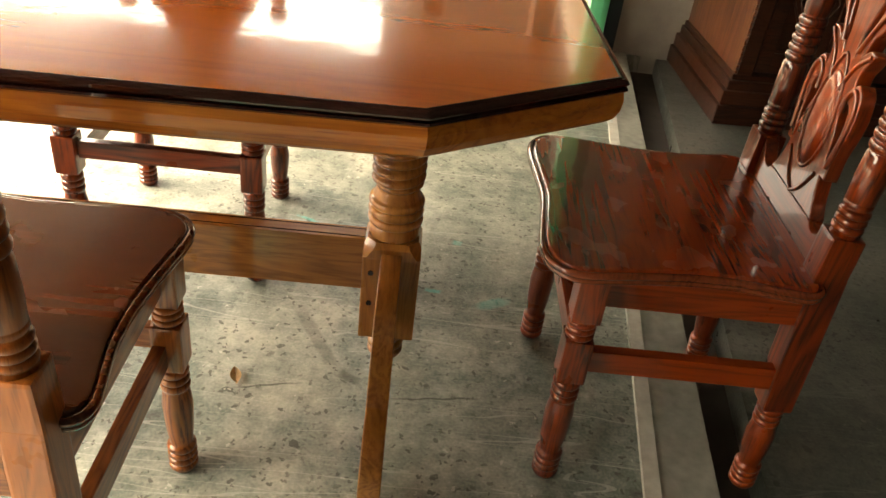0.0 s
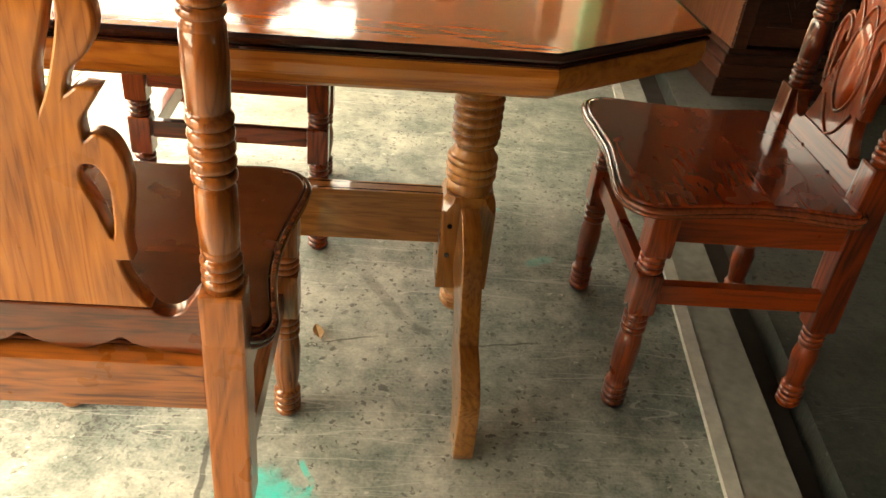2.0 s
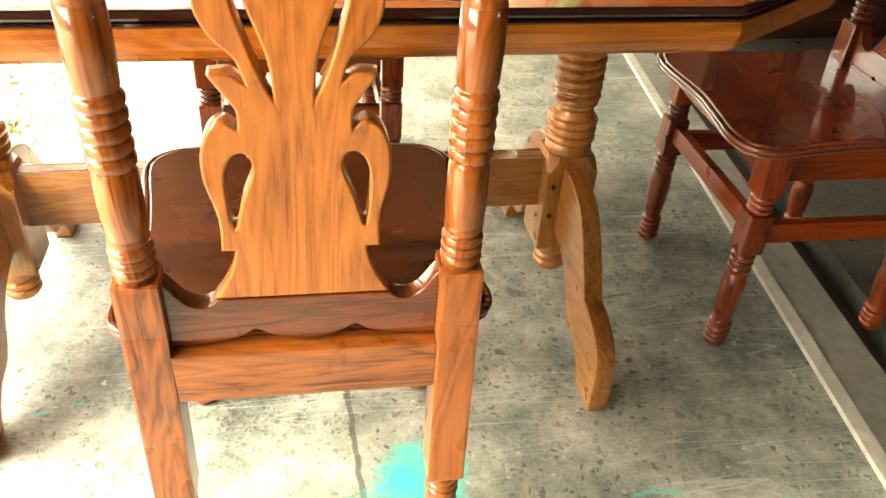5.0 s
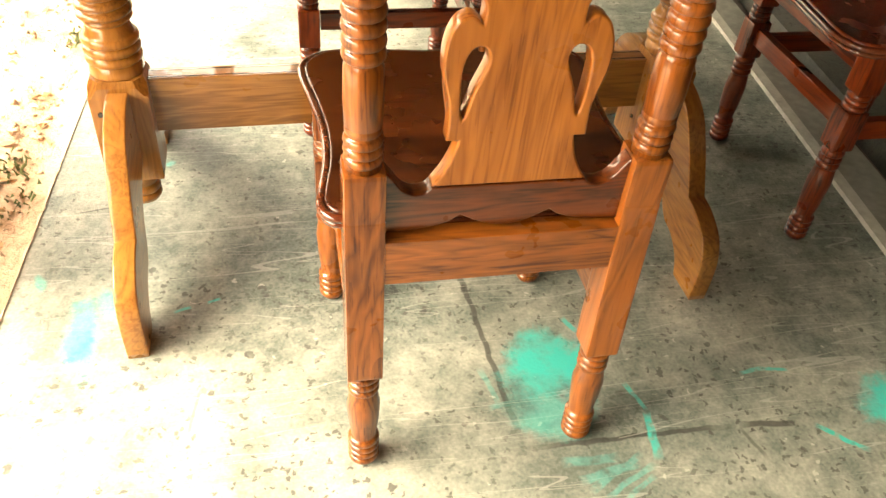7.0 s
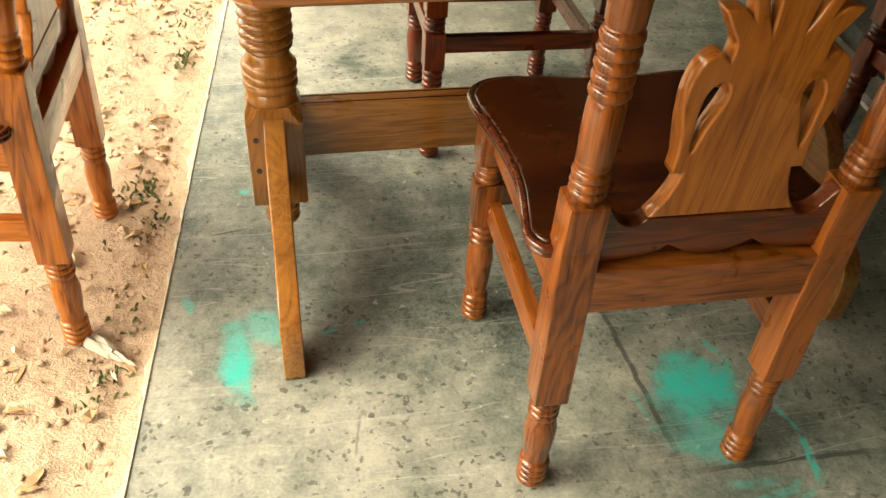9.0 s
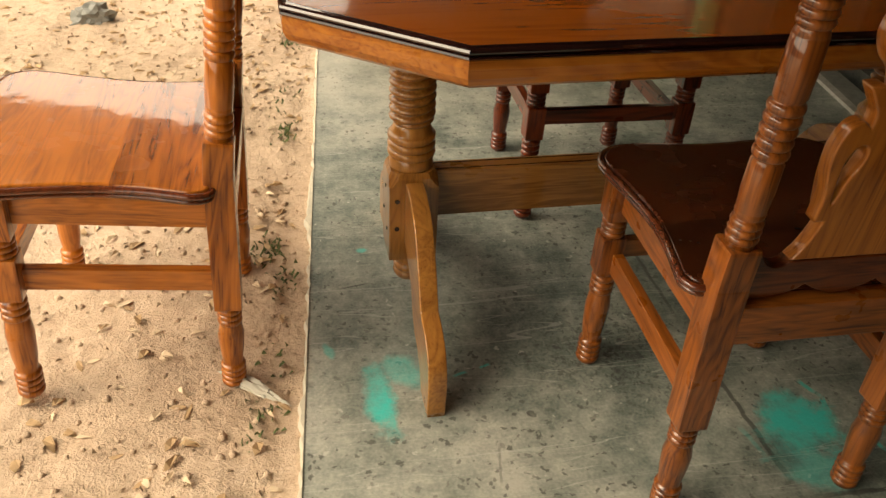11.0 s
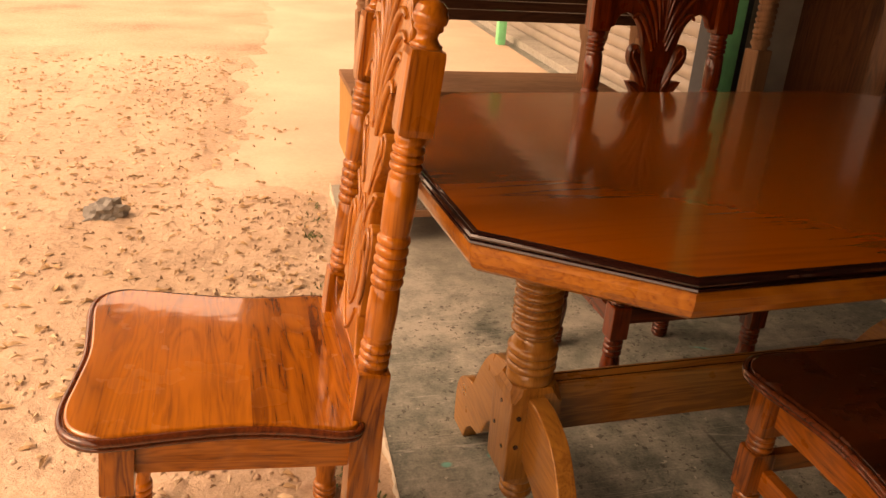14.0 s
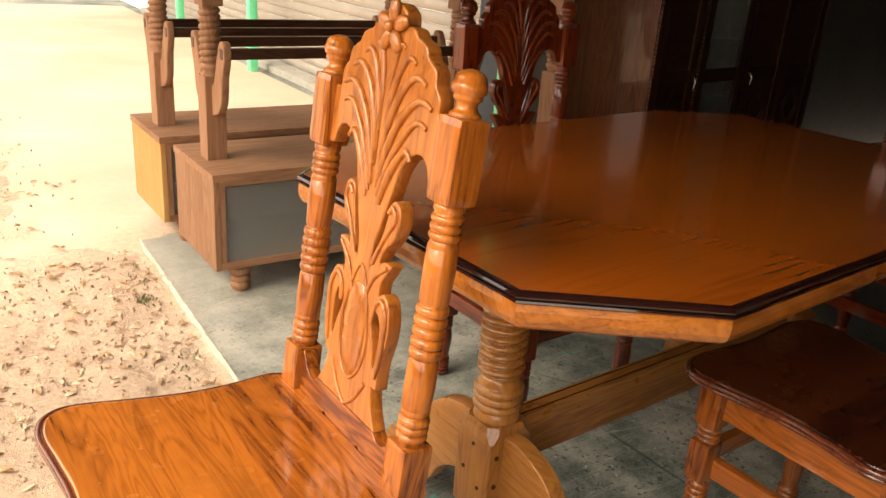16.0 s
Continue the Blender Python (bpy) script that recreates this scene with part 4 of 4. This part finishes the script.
# ---- dining table ----
def table():
    t = thing("dining_table", pose(-0.525, 1.221, 0, 0, 0, 2.3), "varnished teak dining table with clipped corners and dark edge", "table")
    L, W, CX, CY = 0.762, 0.495, 0.2255, 0.187
    R, RX, RY = 0.774, 0.2375, 0.150

    def oct_pts(g):
        k = g * 0.414
        return [(-L - g, -W + CY - k), (-L + CX - k, -W - g), (R - RX + k, -W - g), (R + g, -W + RY - k), (R + g, W - RY + k), (R - RX + k, W + g), (-L + CX - k, W + g), (-L - g, W - CY + k)]

    def ring(prof, bm=None):
        bm = bm or bmesh.new()
        rows = [[bm.verts.new((x, y, z)) for x, y in oct_pts(g)] for g, z in prof]
        for a, b in zip(rows, rows[1:]):
            for i in range(8):
                bm.faces.new((a[i], a[(i + 1) % 8], b[(i + 1) % 8], b[i]))
        return bm, rows

    bm, rows = ring([(-0.012, 0.7645), (-0.012, 0.73)])
    bm.faces.new(rows[0])
    top = part("tabletop", bm, TOP, t, "mirror-glossy orange-brown top")
    bm, rows = ring([(-0.012, 0.7644), (-0.010, 0.7644), (-0.008, 0.7625), (-0.005, 0.7632), (-0.001, 0.7615), (0.001, 0.7585), (0.0, 0.7560), (-0.004, 0.7548), (-0.004, 0.7540), (0.0, 0.7526), (0.001, 0.7498), (-0.003, 0.7465)])
    part("edge_moulding", bm, EDGE, top, "black-stained beaded edge")
    bm, rows = ring([(-0.003, 0.7463), (-0.001, 0.736), (-0.0025, 0.722), (-0.008, 0.711), (-0.017, 0.704), (-0.024, 0.701), (-0.05, 0.701), (-0.05, 0.735)])
    part("apron", bm, APRON, t, "pale orange apron band")
    bm, rows = ring([(-0.05, 0.703), (-0.3, 0.703)])
    bm.faces.new(rows[1])
    part("underside", bm, TBX, t)
    base = t.matrix_basis.inverted() @ pose(-0.5265, 1.1616, 0, 0, 0, 1.0)
    for s in (-1, 1):
        M = base @ pose(s * 0.5175, 0, 0)
        block = cube(-0.05, 0.05, -0.05, 0.05, 0.145, 0.322, 0.004)
        cap = [[block.verts.new((x, y, z)) for x, y in ((-k, -0.05 + c), (-0.05 + c, -k), (0.05 - c, -k), (k, -0.05 + c), (k, 0.05 - c), (0.05 - c, k), (-0.05 + c, k), (-k, 0.05 - c))] for k, c, z in ((0.05, 0.006, 0.321), (0.049, 0.018, 0.338), (0.044, 0.022, 0.349))]
        for lo, hi in zip(cap, cap[1:]):
            for i in range(8):
                block.faces.new((lo[i], lo[(i + 1) % 8], hi[(i + 1) % 8], hi[i]))
        block.faces.new(cap[-1])
        for v in block.verts:
            v.co = M @ v.co
        ped = part("pedestal", block, TBZ, t)
        part("twisted_column", spiral(0.0350, 0.0105, 0.440, 0.725, 0.0175, 28, M), TBZ, ped, "rope-turned column", smooth=True)
        part("pendant", lathe([(0.012, 0.07), (0.028, 0.074)] + rings_prof(0.078, 0.11, 2, 0.028, 0.006) + [(0.03, 0.115), (0.037, 0.125), (0.037, 0.147)], 20, M), TBZ, ped, smooth=True)
        part("collar", lathe([(0.043, 0.347), (0.045, 0.352), (0.0435, 0.370)] + rings_prof(0.371, 0.422, 3, 0.0415, 0.0065) + [(0.041, 0.425), (0.037, 0.434), (0.0355, 0.442)], 28, M), TBZ, ped, smooth=True)
        foot = smooth_line([(0.045, 0.19, 1), (0.045, 0.330, 1), (0.0866, 0.331), (0.1329, 0.318), (0.1699, 0.295), (0.2087, 0.245), (0.2393, 0.192), (0.2513, 0.17, 1), (0.2901, 0.162), (0.3364, 0.135), (0.3586, 0.085), (0.3586, 0.0, 1), (0.2855, 0.0, 1), (0.2698, 0.035), (0.2365, 0.062), (0.1995, 0.07, 1), (0.1745, 0.092), (0.1467, 0.137), (0.1051, 0.17)], True, 5)
        for d in (-1, 1):
            A = M @ (pose(0, 0, 0, 0, 0, -90) if d < 0 else pose(0, 0, 0, 0, 0, 90)) @ pose(0, 0, 0, 90)
            part("curved_foot", cutout([foot], 0.036, 0.003, A), TBY, ped)
        for y, z in ((-0.022, 0.21), (0.024, 0.235), (0.0, 0.30)):
            part("peg", lathe([(0.004, 0), (0.004, 0.0025)], 10, M @ pose(-0.0495, y, z, 0, -90)), EDGE, ped)
        for z in (0.225, 0.29):
            part("peg", lathe([(0.005, 0), (0.005, 0.003)], 10, M @ pose(-0.034, -0.0495, z, 90)), EDGE, ped)
    beam = cube(-0.4695, 0.4695, -0.020, 0.020, 0.232, 0.338, 0.002, base)
    b = part("beam", beam, TBX, t)
    for y in (-0.012, 0.012):
        part("beam_groove", cube(-0.4685, 0.4685, y - 0.0012, y + 0.0012, 0.336, 0.3386, 0, base), EDGE, b)
    return t


table()


# ---- racks on low glass-fronted boxes ----
def rack(m, length, wood_end, label):
    r = thing("display_rack", m, label, "rack", "clothes racks")
    D = 0.42
    body = part("box_top", cube(-0.004, length + 0.004, -0.006, D + 0.004, 0.415, 0.44, 0.002), RAWX, r)
    for x in (0.0, length - 0.02):
        part("box_side", cube(x, x + 0.02, 0, D, 0.10, 0.415, 0.002), wood_end, r)
    part("box_floor", cube(0.02, length - 0.02, 0.0, D, 0.10, 0.125, 0.002), RAWX, r)
    part("box_back", cube(0.02, length - 0.02, D - 0.012, D, 0.125, 0.415, 0), RAWX, r)
    part("box_rail", cube(0.02, length - 0.02, 0.0, 0.02, 0.395, 0.415, 0.002), RAWX, r)
    n = 3
    for i in range(n + 1):
        x = 0.02 + (length - 0.06) * i / n
        part("mullion", cube(x, x + 0.02, 0.002, 0.02, 0.125, 0.395, 0.002), RAWZ, r)
    for i in range(n):
        x = 0.04 + (length - 0.06) * i / n
        p = part("glass_pane", cube(x, x + (length - 0.06) / n - 0.02, 0.008, 0.012, 0.125, 0.395, 0), GLASS, r, "dusty glass")
        p.visible_shadow = False
    for x in (0.10, length - 0.10):
        for y in (0.05, D - 0.05):
            part("turned_foot", lathe([(0.026, 0.0), (0.032, 0.006)] + rings_prof(0.01, 0.06, 2, 0.028, 0.008) + [(0.026, 0.062)] + rings_prof(0.064, 0.094, 1, 0.032, 0.008) + [(0.04, 0.10)], 18, pose(x, y, 0)), RAWZ, r, smooth=True)
    ear = smooth_line([(0.030, 0.60), (0.030, 0.69), (0.055, 0.70), (0.075, 0.74), (0.10, 0.80), (0.125, 0.845), (0.155, 0.85), (0.168, 0.82), (0.162, 0.78), (0.145, 0.74), (0.138, 0.69), (0.125, 0.645), (0.095, 0.612), (0.06, 0.60)], True, 4)
    for x in (0.075, length - 0.075):
        P = pose(x, D / 2, 0)
        post = part("post", cube(-0.035, 0.035, -0.04, 0.04, 0.44, 0.725, 0.004, P), RAWZ, r)
        part("twist", spiral(0.028, 0.008, 0.76, 0.95, 0.0215, 22, P), RAWZ, post, smooth=True)
        part("neck", lathe([(0.033, 0.72), (0.034, 0.728), (0.026, 0.738), (0.036, 0.748), (0.036, 0.758), (0.027, 0.764)], 20, P), RAWZ, post, smooth=True)
        part("upper_post", cube(-0.035, 0.035, -0.04, 0.04, 0.948, 1.30, 0.006, P), RAWZ, r)
        for d in (0, 180):
            part("ear", cutout([ear], 0.026, 0.004, P @ pose(0, 0, 0, 0, 0, 90 + d) @ pose(0, 0, 0, 90)), RAWZ, post, "curved hook bracket")
    for y in (D / 2 - 0.145, D / 2 + 0.145):
        part("rail", cube(0.06, length - 0.06, y - 0.014, y + 0.014, 0.795, 0.83, 0.004), DRKX, r, "dark brown rail")
    return r


rack(pose(-1.073, 2.593, 0, 0, 0, -1.5), 1.15, RAWZ, "raw brown wooden rack on a glass-fronted box with dark rails")
rack(pose(-1.077, 3.139, 0, 0, 0, -1.5), 1.18, YEL, "pale-sided raw wooden rack behind another on the cement porch")


def newel(m):
    n = thing("turned_newel", m, "raw brown turned wooden post standing beside the pillar", "post")
    part("shaft", cube(-0.035, 0.035, -0.035, 0.035, 0.0, 0.73, 0.008), RAWZ, n)
    part("twist", spiral(0.028, 0.008, 0.765, 0.96, 0.0215, 22), RAWZ, n, smooth=True)
    part("neck", lathe([(0.034, 0.72), (0.026, 0.738), (0.036, 0.748), (0.036, 0.758), (0.027, 0.77)], 20), RAWZ, n, smooth=True)
    part("head", cube(-0.035, 0.035, -0.035, 0.035, 0.955, 1.35, 0.008), RAWZ, n)


newel(pose(0.36, 2.58, 0, 0, 0, 8))


# ---- wardrobe ----
def wardrobe():
    w = thing("wardrobe", pose(1.075, 2.680, -0.002, 0, 0, 3.0), "dark polished wooden wardrobe with beaded corners and stepped plinth", "wardrobe")
    Wd, D, H = 1.55, 0.62, 2.05
    for z0, z1, g in ((0.0, 0.07, 0.045), (0.07, 0.12, 0.034), (0.12, 0.155, 0.02), (0.155, 0.175, 0.010)):
        part("plinth_step", cube(-g, Wd + g, -g, D, z0, z1, 0.006), WARX, w)
    part("side_panel", cube(0.0, 0.025, 0.0, D, 0.175, H, 0.002), WARZ, w, "warm brown plank side")
    part("side_panel", cube(Wd - 0.025, Wd, 0.0, D, 0.175, H, 0.002), WARZ, w)
    part("back_panel", cube(0.025, Wd - 0.025, D - 0.015, D, 0.175, H, 0), WARX, w)
    part("top_panel", cube(-0.02, Wd + 0.02, -0.03, D, H, H + 0.04, 0.006), WARX, w)
    for z in (0.50, 0.80, 1.12, 1.45):
        part("shelf", cube(0.36, 0.75, 0.03, D - 0.02, z, z + 0.018, 0.002), WARX, w)
    part("stile", cube(0.005, 0.055, -0.012, 0.0, 0.175, H, 0.002), WARX, w)
    for x0, x1, glass in ((0.06, 0.34, False), (0.37, 0.76, True), (0.79, 1.15, False), (1.18, 1.50, False)):
        d = part("door", cube(x0, x0 + 0.05, -0.012, 0.010, 0.19, H - 0.02, 0.003), WARX, w, "dark door")
        part("door_stile", cube(x1 - 0.05, x1, -0.012, 0.010, 0.19, H - 0.02, 0.003), WARX, d)
        for z0 in (0.19, 0.62, 1.2, H - 0.09):
            part("door_rail", cube(x0 + 0.05, x1 - 0.05, -0.010, 0.009, z0, z0 + 0.07, 0.003), WARX, d)
        if glass:
            p = part("glass_pane", cube(x0 + 0.05, x1 - 0.05, -0.001, 0.003, 0.26, H - 0.09, 0), GLASS, d)
            p.visible_shadow = False
        else:
            part("door_panel", cube(x0 + 0.05, x1 - 0.05, 0.0, 0.008, 0.26, H - 0.09, 0), WARX, d)
            lines = []
            cx = (x0 + x1) / 2
            for k in (1.0, 0.7):
                hw, hh = (x1 - x0 - 0.12) / 2 * k, 0.15 * k
                lines.append(([(cx + a * hw, -0.001, 0.44 + b * hh, 0.005) for a, b in ((1, 0), (0, 1), (-1, 0), (0, -1))], True))
            part("carved_diamond", tube(lines, pose(0, 0, 0)), WARX, d)
    for x in (-0.004, 0.355):
        bm = bmesh.new()
        for i in range(92):
            g = bmesh.ops.create_icosphere(bm, subdivisions=1, radius=0.0075)["verts"]
            for v in g:
                v.co += Vector((x, -0.014, 0.185 + 0.02 * i))
        tagged(part("bead_trim", bm, WARZ, w, "row of small wooden beads", smooth=True), kind="stuff")
    for x in (0.30, 0.80):
        part("key", tube([([(x, -0.018, 0.655, 0.004), (x, -0.04, 0.655, 0.004), (x + 0.004, -0.045, 0.635, 0.006), (x, -0.042, 0.60, 0.005)], False)], pose(0, 0, 0)), STEEL, w, "small steel key")


wardrobe()


# ---- litter ----
def flake(bm, rnd, x, y, z, size):
    a = rnd.uniform(0, 6.3)
    c, s = math.cos(a), math.sin(a)
    L, Wd = size * rnd.uniform(0.7, 1.4), size * rnd.uniform(0.2, 0.5)
    lift = rnd.uniform(0.002, 0.014)
    pts = [(-L / 2, 0, 0.001), (-L / 6, Wd / 2, lift), (L / 3, Wd / 2.2, lift * 0.6), (L / 2, 0, 0.002), (L / 4, -Wd / 2, lift), (-L / 5, -Wd / 2.4, lift * 0.4)]
    top = [bm.verts.new((x + c * px - s * py, y + s * px + c * py, z + pz + 0.0012)) for px, py, pz in pts]
    low = [bm.verts.new((x + c * px - s * py, y + s * px + c * py, z + pz)) for px, py, pz in pts]
    bm.faces.new(top)
    bm.faces.new(low[::-1])
    for i in range(6):
        bm.faces.new((low[i], low[(i + 1) % 6], top[(i + 1) % 6], top[i]))


def sand_height(u, v):
    z = -0.016 + 0.02 * max(0.0, min(1.0, (-1.42 - u) / 0.2)) + 0.017 * (noise.noise((u * 2.2, v * 2.2, 0)) + 0.8 * noise.noise((u * 7, v * 7, 3)) + 0.9 * abs(noise.noise((u * 13, v * 13, 5))) + 0.5 * noise.noise((u * 26, v * 26, 7)))
    return min(z, -0.009 if u > -1.42 else 0.017)


def litter(name, count, size, mat, seed, label, spread=1.5):
    rnd = random.Random(seed)
    bm = bmesh.new()
    n = 0
    while n < count:
        u, v = -1.385 - abs(rnd.gauss(0, spread)), rnd.uniform(-0.6, 6.0)
        if u < -5.5 or (v > 2.92 + abs(rnd.gauss(0, 0.16)) and u > -1.86 + rnd.gauss(0, 0.16)) or noise.noise((u * 1.7, v * 1.7, 9)) < rnd.uniform(-0.7, 0.35):
            continue
        flake(bm, rnd, u, v, (0.006 if v > 2.98 and u > -1.85 else sand_height(u, v)) + 0.001, size)
        n += 1
    ob = part(name, bm, mat)
    ob.matrix_basis = YARD
    return tagged(ob, label, "litter", kind="stuff")


litter("leaf_litter", 1500, 0.034, LEAFM, 1, "dry brown leaf flakes scattered on sand")
litter("wood_chips", 900, 0.028, CHIP, 2, "pale wood shavings scattered on sand")
litter("dark_crumbs", 1200, 0.010, DARKCH, 3, "dark crumbs of bark and soil on sand", 0.7)


def clods():
    rnd = random.Random(8)
    bm = bmesh.new()
    for i in range(2300):
        u, v = -1.385 - abs(rnd.gauss(0, 0.7)), rnd.uniform(-0.6, 5.5)
        if u < -5 or (v > 2.95 and u > -2.15):
            continue
        r = rnd.uniform(0.002, 0.0085)
        g = bmesh.ops.create_icosphere(bm, subdivisions=1, radius=r)["verts"]
        for w in g:
            w.co = Vector((u + w.co.x * rnd.uniform(0.7, 1.5), v + w.co.y * rnd.uniform(0.7, 1.5), sand_height(u, v) + r * 0.2 + w.co.z * 0.7))
    ob = part("sand_clods", bm, SAND, smooth=True)
    ob.matrix_basis = YARD
    return tagged(ob, "small lumps of dry sand and soil", "litter", kind="stuff")


clods()


def crumpled(name, m, size, mat, label, category, seed):
    bm = bmesh.new()
    bmesh.ops.create_icosphere(bm, subdivisions=3, radius=1)
    for v in bm.verts:
        k = 1 + 0.5 * noise.noise(v.co * 2.1 + Vector((seed, 0, 0))) + 0.4 * noise.noise(v.co * 4.3 + Vector((0, seed, 0)))
        v.co = Vector((v.co.x * size[0] * k, v.co.y * size[1] * k, max(-0.2, v.co.z) * size[2] * k + size[2] * 0.2))
    ob = part(name, bm, mat)
    ob.matrix_basis = m
    return tagged(ob, label, category)


crumpled("rag", pose(-2.020, 2.955, 0.0, 0, 0, 20), (0.075, 0.05, 0.055), RAG, "crumpled grey cloth rag lying on sand", "rag", 3)
crumpled("paper_scrap", pose(-1.66, 2.40, -0.014, 0, 0, 50), (0.05, 0.035, 0.012), PAPER, "pale crumpled paper scrap on sand", "paper", 7)
crumpled("paper_scrap", pose(-1.385, 0.926, -0.008, 0, 0, -40), (0.07, 0.014, 0.012), PAPER, "torn pale paper strip beside the chair foot on sand", "paper", 12)


def dry_leaf(m, label):
    bm = bmesh.new()
    rows = []
    for i in range(7):
        q = i / 6
        w = 0.011 * math.sin(math.pi * min(1, q * 0.95 + 0.03))
        rows.append([bm.verts.new((s * w, -0.02 + 0.04 * q, 0.004 + 0.006 * abs(s) + 0.005 * q * q)) for s in (-1, -0.5, 0, 0.5, 1)])
    for a, b in zip(rows, rows[1:]):
        for i in range(4):
            bm.faces.new((a[i], a[i + 1], b[i + 1], b[i]))
    bmesh.ops.solidify(bm, geom=bm.faces[:], thickness=0.001)
    ob = part("fallen_leaf", bm, LEAFM)
    ob.matrix_basis = m
    return tagged(ob, label, "leaf")


dry_leaf(pose(-0.287, 1.129, 0.0, 0, 0, 20), "curled dry brown leaf on cement")


def weeds():
    """Dusty weed tufts and bark crumbs that gather along the slab."""
    rnd = random.Random(21)
    bm = bmesh.new()
    for k in range(15):
        u0, v0, n = -1.40 - abs(rnd.gauss(0, 0.045)), rnd.uniform(0.1, 3.0), rnd.randint(6, 26)
        for i in range(n):
            u, v = min(-1.385, u0 + rnd.gauss(0, 0.018)), v0 + rnd.gauss(0, 0.028)
            z, h, a = sand_height(u, v), rnd.uniform(0.006, 0.018), rnd.uniform(0, 6.3)
            c, s, w = math.cos(a), math.sin(a), rnd.uniform(0.002, 0.005)
            p = [bm.verts.new(q) for q in ((u - s * w, v + c * w, z), (u + s * w, v - c * w, z), (u + c * h * 0.6, v + s * h * 0.6, z + h), (u + c * h * 0.9, v + s * h * 0.9, z + h * 0.7))]
            bm.faces.new(p[:3])
            bm.faces.new((p[1], p[3], p[2]))
    ob = part("weeds", bm, WEED)
    ob.matrix_basis = YARD
    return tagged(ob, "small dusty green weed tufts along the slab edge", "weeds", kind="stuff")


weeds()
